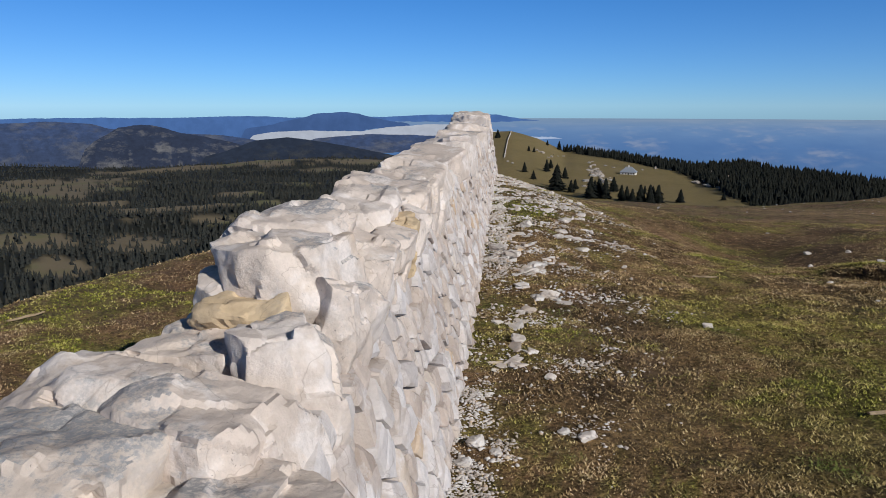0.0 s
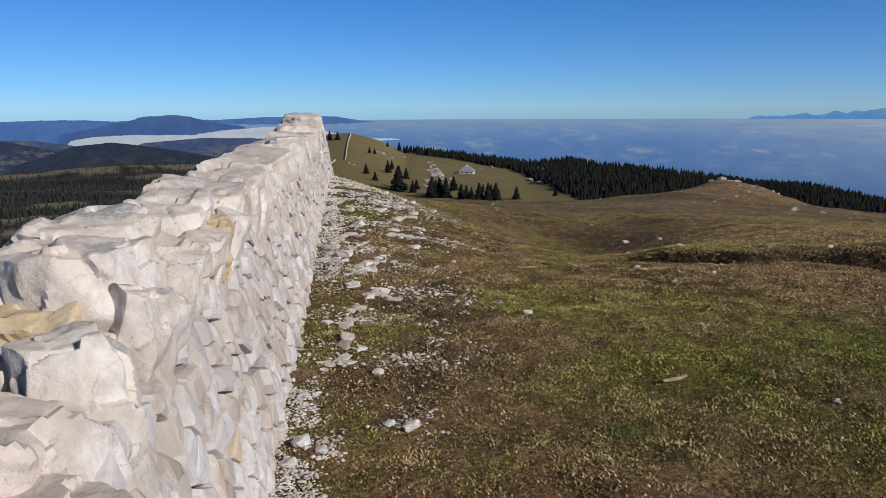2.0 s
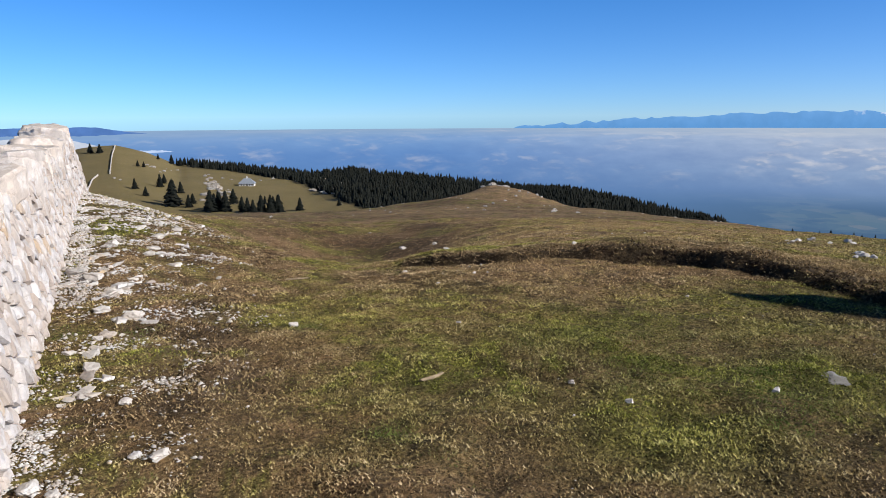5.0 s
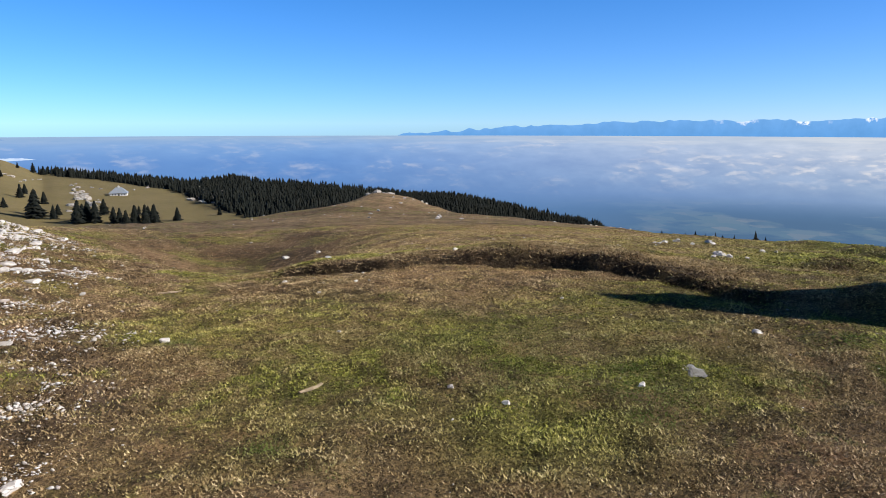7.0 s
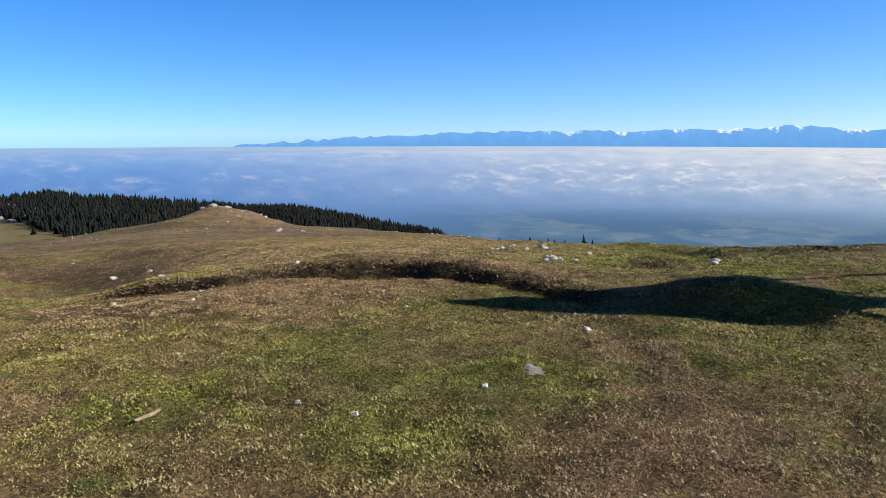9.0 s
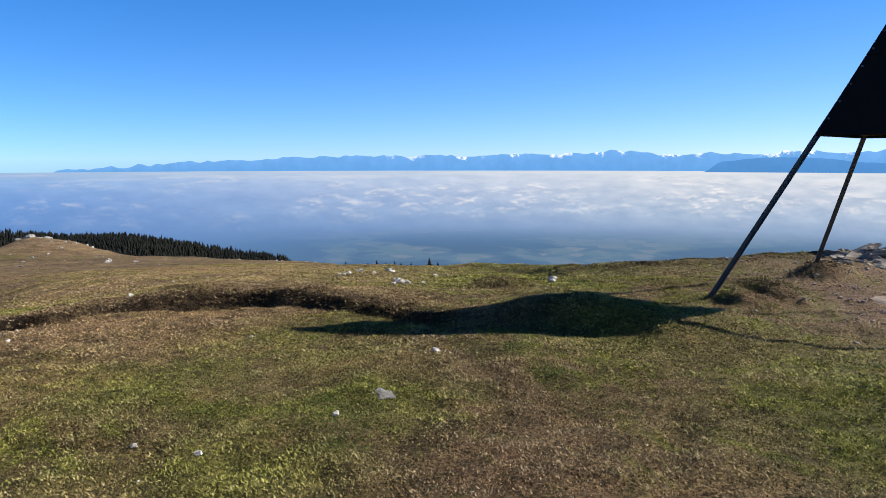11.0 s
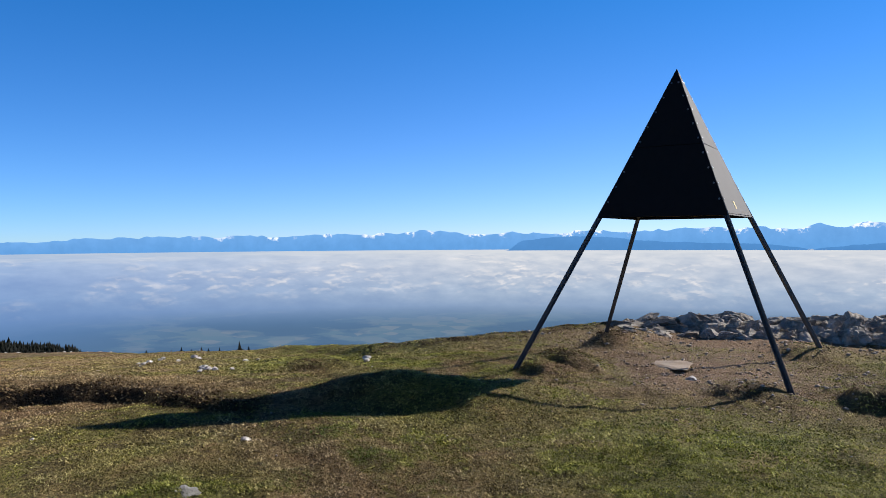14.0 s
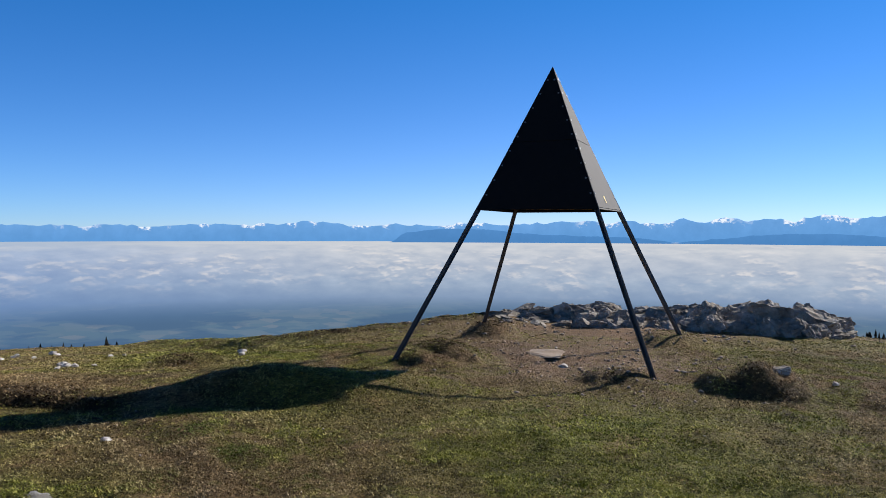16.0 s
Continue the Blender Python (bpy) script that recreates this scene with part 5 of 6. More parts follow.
def spruce_thing(seed):
    """A spruce 1 m tall: a tapered trunk and a ragged crown of drooping branch tiers."""
    r = random.Random(seed)
    tree = new("spruce_tree")
    bm = bmesh.new()
    bmesh.ops.create_cone(bm, cap_ends=True, segments=7, radius1=0.022, radius2=0.004, depth=0.9, matrix=Matrix.Translation((0, 0, 0.42)))
    part("trunk", bm, BARK, tree)
    verts, faces = [], []
    tiers = 15
    for k in range(tiers):
        z = 0.06 + 0.88 * k / tiers
        reach = 0.20 * (1 - k / tiers) ** 0.85 + 0.012
        arms = 9 if k < 10 else 6
        for i in range(arms):
            a = 6.283 * (i + r.uniform(-0.3, 0.3) + 0.5 * (k % 2)) / arms
            d = reach * r.uniform(0.6, 1.2)
            h = z + r.uniform(-0.02, 0.02)
            w = 0.055 * (1 - 0.5 * k / tiers) * r.uniform(0.8, 1.4)
            ca, sa = math.cos(a), math.sin(a)
            n = len(verts)
            verts += [(0, 0, h + 0.07), (ca * d * 0.6 - sa * w, sa * d * 0.6 + ca * w, h + 0.01), (ca * d, sa * d, h - 0.035),
                      (ca * d * 0.6 + sa * w, sa * d * 0.6 - ca * w, h + 0.01), (ca * d * 0.55, sa * d * 0.55, h + 0.045), (ca * d * 0.4, sa * d * 0.4, h - 0.03)]
            faces += [(n, n + 1, n + 4), (n + 1, n + 2, n + 4), (n + 2, n + 3, n + 4), (n + 3, n, n + 4), (n, n + 5, n + 1), (n + 1, n + 5, n + 2), (n + 2, n + 5, n + 3), (n + 3, n + 5, n)]
    n = len(verts)
    verts += [(0.012, 0, 0.9), (-0.006, 0.01, 0.9), (-0.006, -0.01, 0.9), (0, 0, 1.0)]
    faces += [(n, n + 1, n + 3), (n + 1, n + 2, n + 3), (n + 2, n, n + 3)]
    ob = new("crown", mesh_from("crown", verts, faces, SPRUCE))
    ob.parent = tree
    tagged(tree, "dark green spruce standing on the pasture slope", "tree", "spruces on the pasture")
    return tree


# bearing, distance, height
PASTURE_TREES = [(6.3, 566, 7.8), (7.0, 535, 6.6), (8.0, 594, 10.1), (8.8, 490, 17.5), (9.4, 577, 8.9), (9.9, 482, 8.2), (11.4, 457, 13.4), (12.0, 462, 12.2),
                 (12.5, 457, 12.7), (13.1, 492, 9.5), (13.7, 450, 9.7), (14.5, 443, 8.5), (15.1, 446, 10.9), (15.8, 444, 11.6), (16.4, 448, 11.0), (18.0, 455, 8.2),
                 (21.0, 472, 5.4), (4.2, 820, 9.5), (8.9, 870, 10.5), (9.5, 870, 9.5)]
MORE_TREES = [(6.6, 728, 5.6), (7.0, 729, 5.6), (8.3, 625, 7.7), (12.1, 493, 7.6), (15.4, 489, 5.6), (8.6, 505, 10), (11.7, 470, 10), (14.1, 455, 8.5), (16.0, 452, 9.5), (8.0, 860, 6), (3.6, 830, 10), (10.2, 500, 7)]
spruces = [spruce_thing(40 + k) for k in range(4)]


def place_tree(k, bearing, r, height, label="", group=""):
    at = at_bearing(bearing, r)
    m = Matrix.Translation(at) @ pose(0, 0, 0, 0, 0, k * 77)
    w = height * (2.15 + 0.2 * math.sin(k * 2.3)) * (1.3 if k > 49 else 1.0)
    s = Matrix.Diagonal((w, w, height * 1.18, 1))
    if k < 4:
        ob = spruces[k]
    else:
        ob = copy_thing(spruces[k % 4], Matrix.Identity(4))
    ob.matrix_basis = m @ s
    return tagged(ob, label, group=group)


for k, (b, r, h) in enumerate(PASTURE_TREES + MORE_TREES):
    place_tree(k, b, r, h * 0.88)
# tops of trees that stand below the rim of the summit: bearing, how far under the horizon the top shows
for k, (b, el) in enumerate([(53.3, 7.9), (54.1, 8.0), (55.0, 7.85), (55.9, 8.05), (56.7, 7.95), (57.4, 7.8), (58.1, 7.98), (58.8, 7.85), (59.3, 8.0), (60.1, 7.95), (61.5, 7.55), (62.2, 7.95), (79.6, 7.36), (80.2, 7.33)]):
    r = 74.0
    foot = at_bearing(b, r)
    place_tree(50 + k, b, r, max(2.0, EYE.z - r * math.tan(math.radians(el)) - foot.z) / 1.18, "top of a dark spruce standing below the summit rim", "spruces below the rim")


# rocks
ROCKS = [rough_rock("rock", 500 + k, FIELD_STONE, detail=3, rough=0.08) for k in range(6)]
FAR_ROCKS = [rough_rock("far_rock", 540 + k, FAR_ROCK, detail=3, rough=0.14) for k in range(4)]
SUNNY_ROCKS = [rough_rock("sunny_rock", 560 + k, FAR_PALE, detail=3, rough=0.14) for k in range(4)]
PALE_ROCKS = [rough_rock("pale_rock", 520 + k, FIELD_STONE, detail=3, rough=0.10) for k in range(4)]


def put_rock(mesh, x, y, size, label, group, name="rock", sink=0.3, turn=0.0, flat=0.6):
    ob = new(name, mesh)
    sx, sy, sz = size if isinstance(size, tuple) else (size, size * 0.8, size * flat)
    z = float(land(x, y)) + sz * (0.5 - sink)
    ob.matrix_basis = pose(x, y, z, 0, 0, turn) @ Matrix.Diagonal((sx, sy, sz, 1))
    return tagged(ob, label, "rock", group)


r = random.Random(77)
for b, dist, size in ((11.0, 560, 16), (11.5, 600, 14), (11.9, 640, 12), (10.9, 520, 9), (19.0, 600, 14), (20.0, 560, 18), (20.9, 530, 13), (9.2, 800, 9), (8.1, 640, 8), (17.2, 720, 7), (9.9, 510, 7), (13.0, 700, 7), (16.0, 720, 6)):
    p = at_bearing(b, dist)
    put_rock(SUNNY_ROCKS[r.randrange(4)], p.x, p.y, (size * 0.6, size * 0.5, size * 0.24), "pale limestone outcrop on the distant pasture", "outcrops on the pasture", "outcrop", 0.35, r.uniform(0, 360))

# broken ground beside the hut and a rocky knob before the wood: bearing, distance
for b, dist, size, count in ((11.35, 640, 7, 8), (11.7, 615, 7, 8), (12.0, 590, 6, 8), (12.5, 575, 5, 6), (20.0, 600, 8, 6), (20.7, 590, 7, 6), (11.2, 735, 5, 3), (11.5, 690, 6, 4), (11.8, 655, 6, 4), (12.1, 610, 6, 4), (12.6, 565, 5, 3), (13.0, 585, 4, 2), (12.35, 720, 4, 2), (15.0, 705, 3.5, 2), (16.2, 740, 3.5, 2), (17.0, 735, 4, 2), (17.7, 700, 4, 2),
                            (19.2, 700, 8, 3), (19.8, 680, 10, 4), (20.4, 660, 10, 4), (20.9, 625, 9, 4), (21.1, 585, 7, 3), (19.6, 620, 6, 3), (20.2, 590, 7, 3), (20.5, 560, 6, 2), (10.9, 860, 7, 2), (7.3, 756, 6, 2), (7.6, 757, 6, 2), (8.3, 738, 5, 2), (8.7, 765, 5, 2), (5.2, 620, 3, 2)):
    for k in range(count):
        p = at_bearing(b + r.uniform(-0.22, 0.22), dist + r.uniform(-16, 16))
        s = size * r.uniform(0.35, 1.0) * (1.6 if b > 19 else 1.0)
        put_rock(SUNNY_ROCKS[r.randrange(4)], p.x, p.y, (s, s * 0.9, s * r.uniform(0.35, 0.7)), "pale broken limestone on the distant pasture", "rocks round the hut", "rock", 0.35, r.uniform(0, 360))
# stones on the rim beyond the bank
for b, dist, s in ((60.4, 11.6, 0.16), (60.9, 10.9, 0.22), (61.4, 10.8, 0.18), (60.4, 10.6, 0.13), (59.3, 17.2, 0.28), (56.0, 14.9, 0.2), (56.3, 16.1, 0.24), (56.9, 17.0, 0.2), (58.3, 15.2, 0.16), (57.1, 17.1, 0.25), (63.2, 13.9, 0.22), (72.6, 10.8, 0.22), (61.1, 11.2, 0.12), (60.7, 11.3, 0.14), (55.6, 15.3, 0.15), (64.0, 14.5, 0.14)):
    p = at_bearing(b, dist)
    put_rock(ROCKS[int(b * 10) % 6], p.x, p.y, (s * 0.75, s * 0.55, s * 0.36), "pale limestone stone lying on the grassy rim", "stones on the rim", "stone", 0.25, b * 77)

# knoll crowned by pale rocks
for x, y, size in ((37.2, 57.0, 1.6), (38.4, 57.5, 1.9), (39.6, 57.2, 1.5), (38.0, 56.0, 1.2), (40.6, 57.0, 1.1), (36.0, 56.6, 0.9), (41.8, 54.4, 0.9), (43.0, 55.0, 0.7), (39.0, 55.6, 0.8)):
    put_rock(SUNNY_ROCKS[r.randrange(4)], x, y, (size * 0.75, size * 0.6, size * 0.34), "weathered pale rock on top of the grassy knoll", "rocks on the knoll", turn=r.uniform(0, 360))
for k in range(200):
    b, dist = r.uniform(45.5, 54.5), 0.0
    dist = float(table(b, SUMMIT_AT, SECOND_EDGE)) * r.uniform(0.90, 1.01)
    if k > 150:
        b = 34.2 + 10.5 * r.random()
        dist = 66.0 + 0.25 * (b - 34) + r.uniform(-4.5, 1.0)
    p = at_bearing(b, dist)
    s = r.uniform(0.14, 0.36) if k <= 150 else r.uniform(0.14, 0.36)
    put_rock(ROCKS[k % 6], p.x, p.y, s, "small pale stone on the grassy rim", "stones on the rim", "stone", turn=r.uniform(0, 360))

# stones lying on the pasture: x, y, size
for x, y, s in ((2.04, 5.44, 0.14), (3.88, 7.17, 0.10), (3.19, 4.78, 0.07), (4.32, 6.38, 0.08), (3.2, 2.84, 0.09), (3.14, 3.29, 0.08), (4.1, 2.54, 0.09), (5.82, 2.73, 0.14),
                (10.14, 5.72, 0.26), (10.35, 5.9, 0.2), (9.9, 5.6, 0.15), (14.0, 8.2, 0.25), (9.84, 5.1, 0.13), (11.06, 3.48, 0.2), (6.23, 7.07, 0.12), (5.09, 8.37, 0.14),
                (9.32, 18.46, 0.3), (9.9, 17.6, 0.22), (8.7, 17.0, 0.25), (3.75, 6.14, 0.07), (5.39, 4.43, 0.06), (1.9, 7.53, 0.1), (8.31, -3.88, 0.12), (9.39, -1.12, 0.20)):
    put_rock(ROCKS[int(x * 7) % 6], x, y, (s * 0.8, s * 0.6, s * 0.4), "pale limestone stone lying in the short grass", "stones in the grass", "stone", 0.25, x * 90)
put_rock(FAR_ROCKS[1], 4.59, 2.48, (0.26, 0.2, 0.03), "flat grey rock flush with the turf", "", "rock", 0.45, 30)
put_rock(rough_rock("slab", 571, DUSTY_STONE, detail=4, rough=0.03), 10.25, -1.0, (0.95, 0.60, 0.06), "flat pale stone slab in trodden soil", "", "slab", 0.46, 20)
put_rock(rough_rock("hump_rock", 581, OUTCROP, detail=4, rough=0.10), 8.22, -3.25, (0.26, 0.25, 0.17), "lichen-covered rock on a turf hump", "", "rock", 0.56, 80)
for x, y, s in ((22.39, 28.45, 0.4), (23.2, 27.6, 0.3), (26, 33, 0.35), (24.5, 38, 0.3), (30, 44, 0.35), (27, 41, 0.3), (33, 47, 0.35), (20, 31, 0.25)):
    put_rock(ROCKS[int(x) % 6], x, y, (s, s * 0.8, s * 0.4), "pale stone on the grassy slope", "stones on the slope", "stone", 0.3, x * 50)

# rubble beside the wall: x, y, width, length, height
for x, y, a, c, h in ((0.61, 5.62, 0.12, 0.16, 0.07), (0.53, 4.94, 0.20, 0.20, 0.10), (0.92, 6.12, 0.34, 0.22, 0.16), (0.70, 6.35, 0.3, 0.2, 0.1), (0.41, 5.41, 0.2, 0.12, 0.06),
                      (0.44, 4.47, 0.18, 0.12, 0.06), (0.66, 4.26, 0.16, 0.12, 0.06), (0.72, 3.43, 0.22, 0.12, 0.07), (0.62, 3.52, 0.16, 0.1, 0.05), (0.17, 3.39, 0.16, 0.13, 0.1),
                      (0.10, 3.2, 0.14, 0.11, 0.08), (0.26, 3.3, 0.1, 0.1, 0.06), (1.02, 9.02, 0.3, 0.3, 0.15), (0.71, 7.46, 0.6, 0.3, 0.13), (0.9, 7.2, 0.5, 0.25, 0.12),
                      (0.85, 6.96, 0.4, 0.25, 0.1), (0.62, 7.9, 0.5, 0.3, 0.14), (1.65, 9.83, 0.35, 0.3, 0.12), (1.57, 8.15, 0.3, 0.2, 0.1), (1.38, 8.62, 0.25, 0.2, 0.1)):
    put_rock(PALE_ROCKS[int(y * 5) % 4], x, y, (a * 0.72, c * 0.72, h * 0.7), "pale broken limestone rubble beside the wall", "rubble beside the wall", "rubble_stone", 0.3, y * 60)
BLOCKS = [stone_mesh("block", 260 + k, BEDROCK, 12, 0.6) for k in range(10)]
# broken ledges of bedrock: x, y, length, width, turn, how many blocks
for x, y, a, c, turn, count in ((0.78, 7.75, 1.1, 0.34, -35, 26), (0.95, 7.10, 0.8, 0.26, -40, 20), (0.70, 8.3, 0.7, 0.3, -25, 16), (0.95, 6.15, 0.42, 0.2, -25, 12), (1.7, 11.2, 1.0, 0.5, -20, 20), (1.5, 13.0, 0.9, 0.5, 10, 18), (0.45, 4.6, 0.5, 0.16, -20, 9), (0.62, 5.5, 0.5, 0.2, -35, 9)):
    blocks = []
    for k in range(count):
        u, v = a * r.uniform(-0.5, 0.5), c * r.gauss(0, 0.33)
        m = pose(x, y, 0, 0, 0, turn) @ pose(v, u, 0)
        q = m.translation
        s = r.uniform(0.05, 0.13)
        blocks.append(pose(q.x, q.y, float(land(q.x, q.y)) + 0.002, r.uniform(-12, 12), r.uniform(-14, 14), turn + r.uniform(-40, 40)) @ Matrix.Diagonal((s, s * r.uniform(1.0, 1.9), s * r.uniform(0.25, 0.5), 1)))
    ob = new("bedrock")
    ob.location = (x, y, float(land(x, y)))
    for k, m in enumerate(blocks):
        block = new("block", BLOCKS[k % 10])
        block.parent = ob
        block.matrix_basis = Matrix.Translation(-ob.location) @ m
    tagged(ob, "broken pale limestone bedrock showing through the turf", "rock", "bedrock beside the wall")
for k in range(90):
    t = r.random()
    y = 8.5 + 8.0 * t
    x = wall_foot(y) + 0.3 + r.uniform(0, 1) ** 1.2 * (0.9 + 1.5 * t * (1 - 0.3 * t))
    s = 0.07 + 0.20 * r.random() ** 2
    put_rock(PALE_ROCKS[k % 4], x, y, (s, s * r.uniform(0.5, 1), s * 0.32), "pale broken limestone rubble beside the wall", "rubble beside the wall", "rubble_stone", 0.42, r.uniform(0, 360))


# loose chips and gravel
def scatter_chips(name, label, count, cover, bounds, sizes, seed, material):
    rng = np.random.default_rng(seed)
    x = rng.uniform(bounds[0], bounds[1], count)
    y = rng.uniform(bounds[2], bounds[3], count)
    clump = 0.5 + 0.35 * lumps(x, y, 0.8, seed) + 0.3 * lumps(x, y, 0.27, seed + 40)
    keep = rng.uniform(0, 1, count) < cover(x, y) * np.clip(clump * 4.0 - 1.7, 0.01, 1)
    x, y = x[keep], y[keep]
    z = land(x, y)
    size = sizes[0] + (sizes[1] - sizes[0]) * rng.uniform(0, 1, len(x)) ** 4 * (0.25 + 0.09 * np.minimum(np.hypot(x, y), 16))
    base = np.array([(1, 0, 0.1), (0.3, 0.9, 0), (-0.8, 0.6, 0.1), (-0.9, -0.5, 0), (0.2, -0.95, 0.1), (0.3, 0.2, 0.75), (-0.35, -0.15, 0.65), (0, 0, -0.5)])
    tris = np.array([(0, 1, 5), (1, 2, 5), (2, 6, 5), (2, 3, 6), (3, 4, 6), (4, 5, 6), (4, 0, 5), (1, 0, 7), (2, 1, 7), (3, 2, 7), (4, 3, 7), (0, 4, 7)])
    v = np.repeat(base[None], len(x), 0) * rng.uniform(0.6, 1.25, (len(x), 8, 1)) * size[:, None, None] * 0.5
    v[..., 2] *= 0.75
    a = rng.uniform(0, 6.283, len(x))[:, None]
    stretch = rng.uniform(0.6, 1.0, len(x))[:, None]
    vx, vy = v[..., 0], v[..., 1] * stretch
    p = np.stack([vx * np.cos(a) - vy * np.sin(a) + x[:, None], vx * np.sin(a) + vy * np.cos(a) + y[:, None], v[..., 2] + z[:, None] + 0.006], -1)
    f = (tris[None] + (np.arange(len(x)) * 8)[:, None, None]).reshape(-1, 3)
    ob = new(name, quick_mesh(name, p.reshape(-1, 3), f, material))
    return tagged(ob, label, "gravel", kind="stuff")


scatter_chips("wall_gravel", "white limestone chips along the foot of the wall", 190000, gravel_cover, (-0.2, 3.6, 1.8, 17), (0.012, 0.060), 21, FIELD_STONE)
def foot_strip(x, y):
    off = x - wall_foot(y)
    wide = 0.10 + 0.16 * np.clip(0.5 + lumps(y, 0 * y, 1.3, 45), 0, 1.2)
    return 1.6 * foot_stretch(y) * smooth01(-0.1, 0.0, off) * (1 - smooth01(wide, wide + 0.12, off))


scatter_chips("foot_gravel", "dense white limestone gravel along the foot of the wall", 150000, foot_strip, (-0.15, 1.9, 1.8, 17), (0.014, 0.060), 25, FIELD_STONE)
scatter_chips("summit_gravel", "loose stones on the trodden summit", 70000, lambda x, y: 0.8 * gravel_cover(x, y), (7.0, 15.0, -7.0, 1.5), (0.010, 0.075), 22, DUSTY_STONE)
scatter_chips("pasture_chips", "small white stones scattered over the pasture", 2600, lambda x, y: 0.5 + 0 * x, (-5, 10, -3, 16), (0.012, 0.05), 23, FIELD_STONE)
scatter_chips("slope_stones", "small white stones scattered over the slope", 1500, lambda x, y: 0.5 + 0 * x, (4, 45, 8, 60), (0.03, 0.13), 24, FIELD_STONE)


# ------------------------------------------------------------------ rock outcrop behind the pyramid
def build_outcrop():
    ledge = new("rock_outcrop")
    ledge.location = (14.0, -3.4, 0)
    tagged(ledge, "dark weathered limestone ledge at the rim of the summit", "rock")
    kinds = [rough_rock("boulder", 600 + k, OUTCROP, detail=4, rough=0.075, freq=2.6, cut_count=20, near=0.24, far=0.40) for k in range(6)]
    rr = random.Random(8)
    crest_at = [89, 91, 95, 98, 100.5, 103, 106, 109, 113.3, 114.6, 115.5]
    crest = [6.5, 6.0, 5.6, 4.9, 5.05, 5.4, 4.75, 4.5, 4.55, 5.3, 6.8]
    for row, (out, under, step, small, big) in enumerate(((-0.75, 1.15, 0.9, 0.18, 0.42), (-0.35, 0.65, 0.8, 0.25, 0.55), (0.0, 0.25, 0.8, 0.35, 0.75), (0.45, 0.02, 0.9, 0.45, 0.9))):
        b = 90.5 + 0.3 * row
        while b < 114.9:
            dist = 14.6 + out + rr.uniform(-0.18, 0.18)
            t = math.radians(b + rr.uniform(-0.3, 0.3))
            top = EYE.z - dist * math.tan(math.radians(np.interp(math.degrees(t), crest_at, crest) + under + rr.uniform(-0.05, 0.7)))
            x, y = dist * math.sin(t), dist * math.cos(t)
            g = float(land(x, y)) - 0.10
            h = max(0.12, top - g)
            ob = new("boulder", kinds[rr.randrange(6)])
            ob.parent = ledge
            w = max(rr.uniform(small, big), h * rr.uniform(0.8, 1.4))
            ob.matrix_basis = Matrix.Translation(-ledge.location) @ pose(x, y, g + h * 0.42, rr.uniform(-25, 25), rr.uniform(-25, 25), rr.uniform(0, 360)) @ Matrix.Diagonal((w * 1.6, w * rr.uniform(1.0, 1.6), h * 1.22, 1))
            b += step * rr.uniform(0.5, 1.0) * (0.4 + 0.8 * w)


build_outcrop()


# ------------------------------------------------------------------ far boundary walls, sticks
def far_wall(label, points, height, width):
    bm = bmesh.new()
    rings = []
    rr = random.Random(3)
    for (b0, r0), (b1, r1) in zip(points, points[1:]):
        for k in range(12):
            f = k / 12
            p = at_bearing(b0 + (b1 - b0) * f + rr.uniform(-0.012, 0.012), r0 + (r1 - r0) * f)
            h = height * rr.uniform(0.8, 1.15)
            rings.append([bm.verts.new(p + Vector(v)) for v in ((-width, 0, -0.8), (-width * 0.6, 0, h), (width * 0.6, 0, h), (width, 0, -0.8))])
    for p, q in zip(rings, rings[1:]):
        for i in range(4):
            bm.faces.new((p[i], p[(i + 1) % 4], q[(i + 1) % 4], q[i]))
    bm.faces.new(rings[0]), bm.faces.new(rings[-1][::-1])
    bmesh.ops.recalc_face_normals(bm, faces=bm.faces)
    me = bpy.data.meshes.new("boundary_wall")
    bm.to_mesh(me)
    bm.free()
    me.materials.append(FIELD_STONE)
    return tagged(new("boundary_wall", me), label, "wall", kind="structure")


far_wall("pale dry-stone wall running up the distant hill", [(4.75, 650), (4.85, 720), (5.0, 800), (5.25, 895)], 1.2, 0.55)
far_wall("pale dry-stone wall on the distant pasture", [(3.2, 560), (3.6, 620), (4.0, 650)], 1.1, 0.5)
STICK = plain("bleached_wood", (0.33, 0.25, 0.16), 0.8)
for x, y, length, turn in ((2.43, 3.81, 0.20, 15), (2.68, 7.33, 0.24, -10), (-3.3, 5.6, 0.3, 60)):
    bm = bmesh.new()
    z = float(land(x, y)) + 0.022
    prev = None
    for k in range(5):
        f = k / 4 - 0.5
        m = pose(x, y, z, 0, 0, turn) @ pose(f * length, 0.012 * math.sin(k * 2.2), 0.004 * math.cos(k * 3), 0, 90, 0)
        ring = [bm.verts.new(m @ Vector((0.011 * (1.1 - abs(f)) * math.cos(a), 0.014 * math.sin(a), 0))) for a in (0, 1.05, 2.09, 3.14, 4.19, 5.24)]
        if prev:
            for i in range(6):
                bm.faces.new((prev[i], prev[(i + 1) % 6], ring[(i + 1) % 6], ring[i]))
        else:
            bm.faces.new(ring[::-1])
        prev = ring
    bm.faces.new(prev)
    bmesh.ops.recalc_face_normals(bm, faces=bm.faces)
    me = bpy.data.meshes.new("stick")
    bm.to_mesh(me)
    bm.free()
    me.materials.append(STICK)
    tagged(new("stick", me), "bleached dry stick lying in the short grass", "stick")


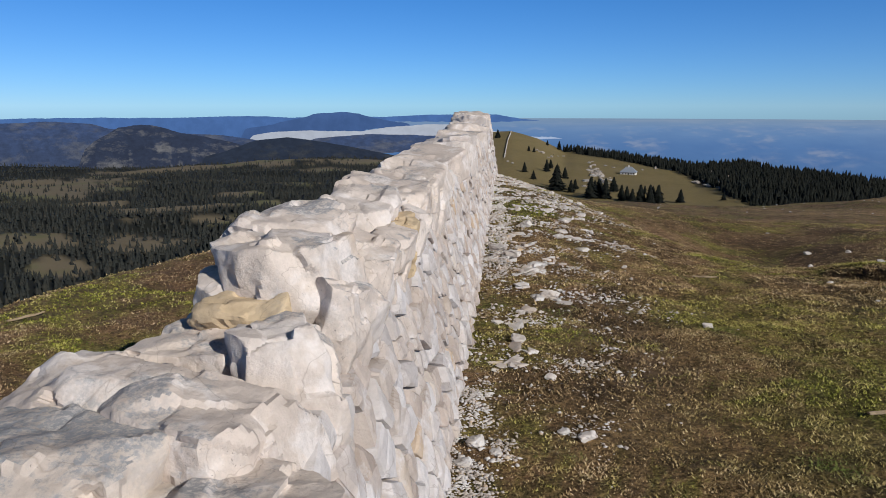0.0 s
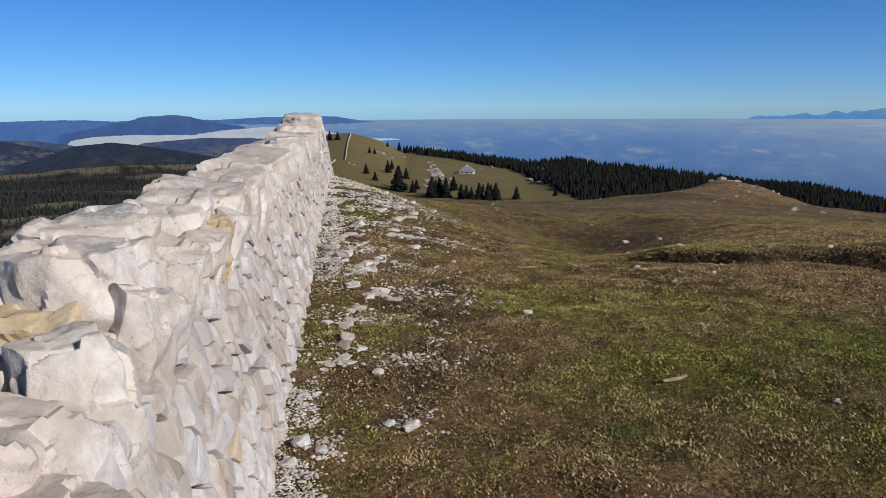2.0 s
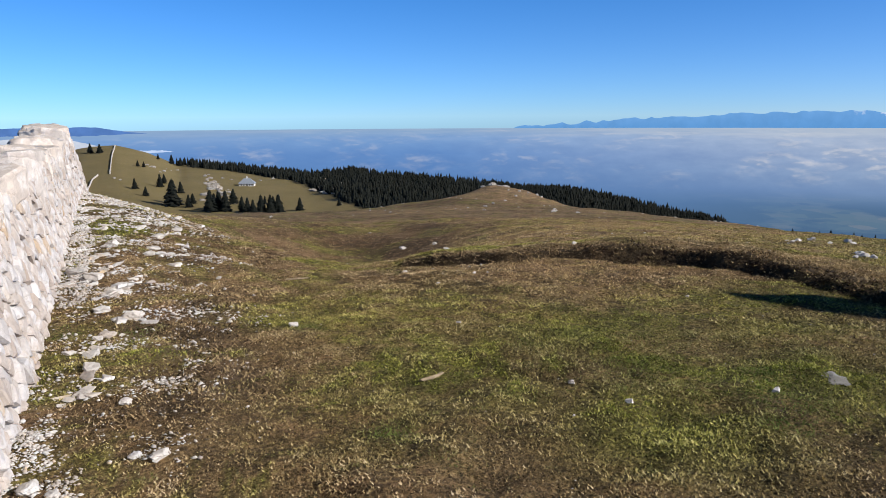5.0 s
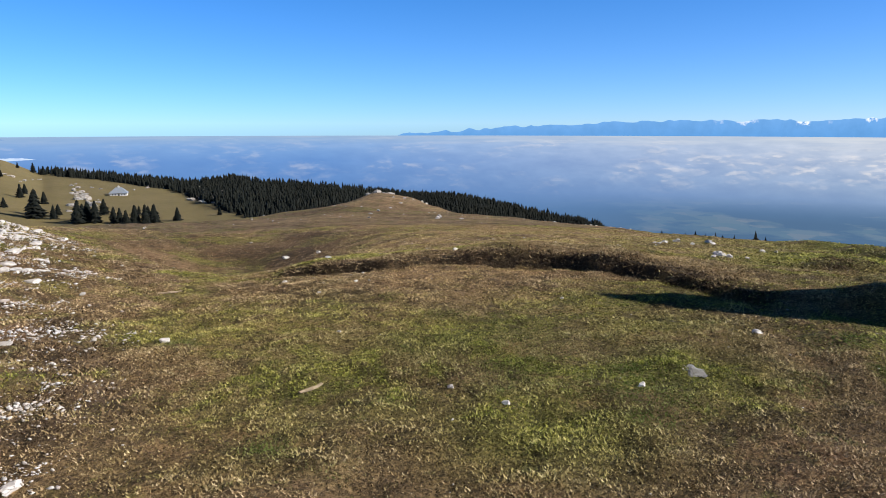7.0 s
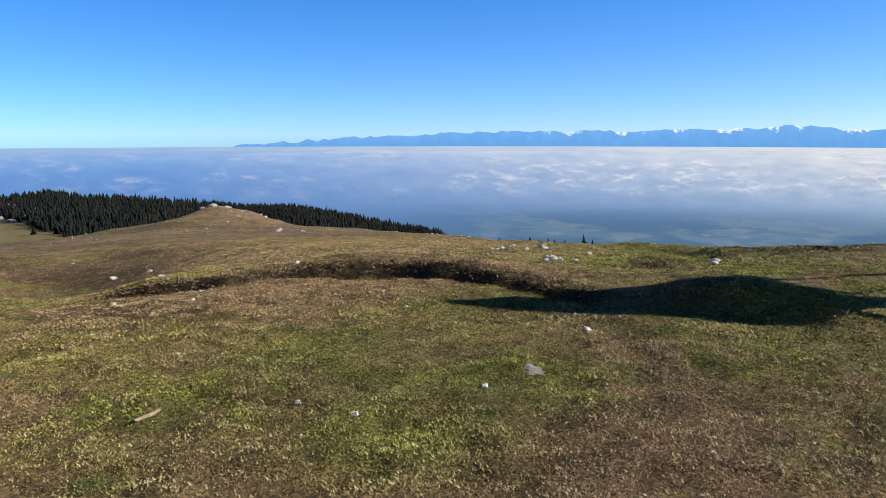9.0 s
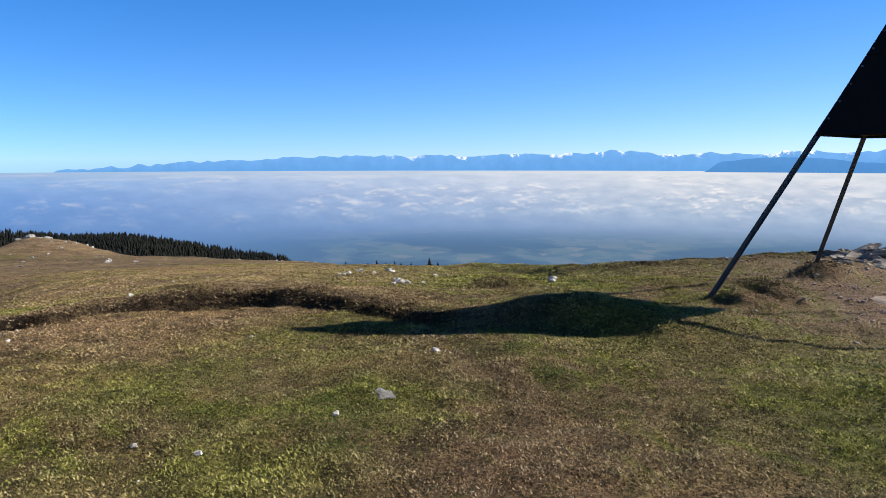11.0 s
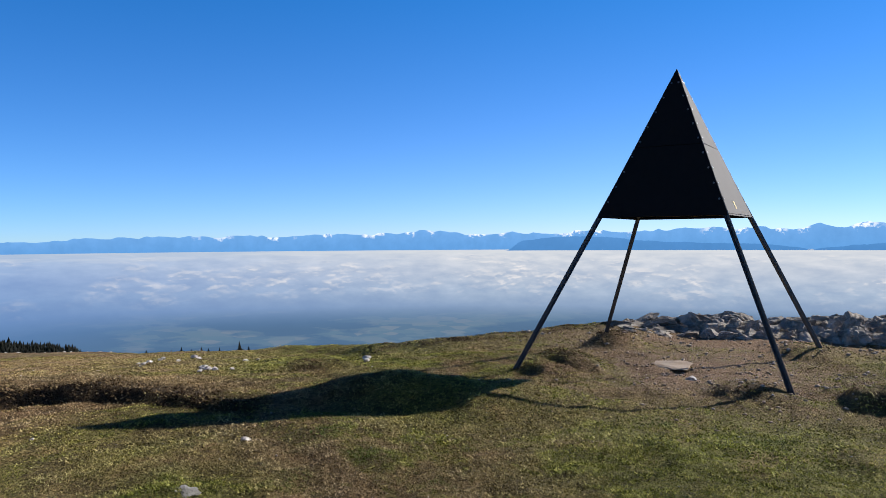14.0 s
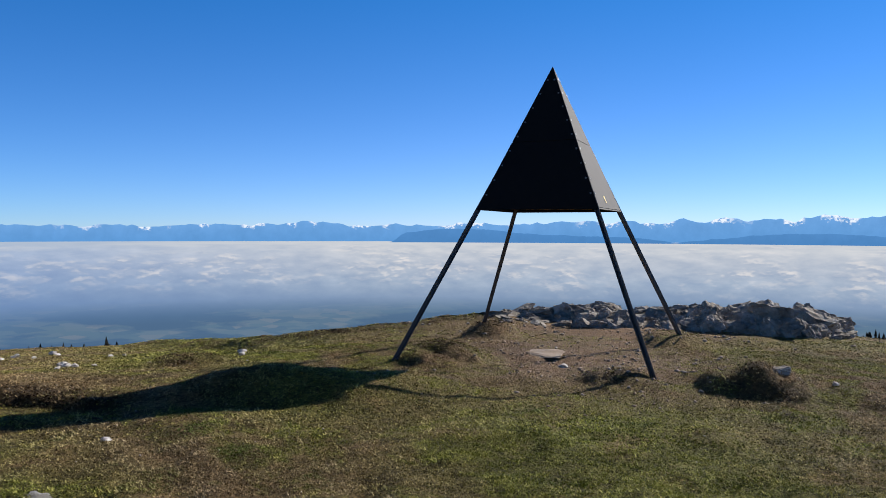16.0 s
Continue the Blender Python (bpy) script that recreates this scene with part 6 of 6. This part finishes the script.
# ------------------------------------------------------------------ turf
def build_grass(name, r0, r1, density, height, width, blades, seed, b0=-36, b1=124, cover=None):
    rng = np.random.default_rng(seed)
    area = math.radians(b1 - b0) * (r1**2 - r0**2) / 2
    n = int(area * density)
    r = np.sqrt(rng.uniform(r0**2, r1**2, n))
    b = np.radians(rng.uniform(b0, b1, n))
    x, y = r * np.sin(b), r * np.cos(b)
    bare = np.maximum.reduce([0.75 * gravel_cover(x, y), np.minimum(soil_cover(x, y) * 1.05, 0.95), 0.7 * scrub_shade_cover(x, y)])
    off = x - wall_foot(y)
    keep = (rng.uniform(0, 1, n) > bare) & ~((off < 0.0) & (off > -1.25) & (y > -2.2) & (y < 19))
    keep &= rng.uniform(0, 1, n) < 0.35 + 0.9 * speckle(x, y, 0.5, 30)
    if cover:
        keep = rng.uniform(0, 1, n) < cover(x, y) * (0.2 + 0.9 * speckle(x, y, 0.25, 35))
    x, y = x[keep], y[keep]
    z = land(x, y)
    lush = np.maximum(lush_cover(x, y), 0)
    clump = np.clip(0.5 + 1.7 * (0.40 * rng.uniform(0, 1, len(x)) + 0.32 * speckle(x, y, width * 5, 71) + 0.28 * speckle(x, y, 0.26, 91, 2) - 0.5), 0, 1)
    tall = height * (0.35 + 0.4 * rng.uniform(0, 1, len(x)) ** 2 + 0.8 * clump**1.5) * (1 + 0.35 * lush)
    # tone follows height: low clumps darker, shade painted into the blades
    tone = np.clip(0.06 + 0.82 * clump + rng.normal(0, 0.06, len(x)), 0, 1)
    verts, tag, hue = [], [], []
    for k in range(blades):
        a = rng.uniform(0, 6.283, len(x))
        lean = rng.uniform(0.6, 1.9, len(x)) * tall
        ox, oy = rng.normal(0, width * 2.0, len(x)), rng.normal(0, width * 2.0, len(x))
        dx, dy = -np.sin(a) * width * 0.5, np.cos(a) * width * 0.5
        h = tall * rng.uniform(0.4, 0.9, len(x))
        p = np.stack([np.stack([x + ox + dx, y + oy + dy, z - 0.004], -1), np.stack([x + ox - dx, y + oy - dy, z - 0.004], -1),
                      np.stack([x + ox + np.cos(a) * lean, y + oy + np.sin(a) * lean, z + h], -1)], 1)
        verts.append(p)
        tag.append(np.repeat(lush, 3))
        hue.append(np.repeat(np.clip(tone + rng.normal(0, 0.17, len(x)), 0, 1), 3))
    verts = np.concatenate(verts).reshape(-1, 3)
    me = quick_mesh(name, verts, np.arange(len(verts)).reshape(-1, 3), SCRUB if cover else BLADES)
    put_attribute(me, "lush", np.concatenate(tag))
    put_attribute(me, "tone", np.concatenate(hue))
    put_attribute(me, "dry", dry_cover(verts[:, 0], verts[:, 1]))
    put_attribute(me, "deep", deep_cover(verts[:, 0], verts[:, 1]))
    return tagged(new(name, me), "dark dry scrub along the turf bank" if cover else "short straw-brown and green pasture grass", "grass", kind="stuff")


build_grass("near_grass", 2.4, 6.2, 2700, 0.0105, 0.0115, 5, 61)
build_grass("middle_grass", 6.2, 11.5, 1150, 0.0125, 0.0165, 5, 62)
build_grass("far_grass", 11.5, 26, 240, 0.016, 0.030, 4, 63, 0, 120)
build_grass("bank_scrub", 4.0, 15.0, 900, 0.024, 0.020, 5, 64, 4, 122, scrub_shade_cover)
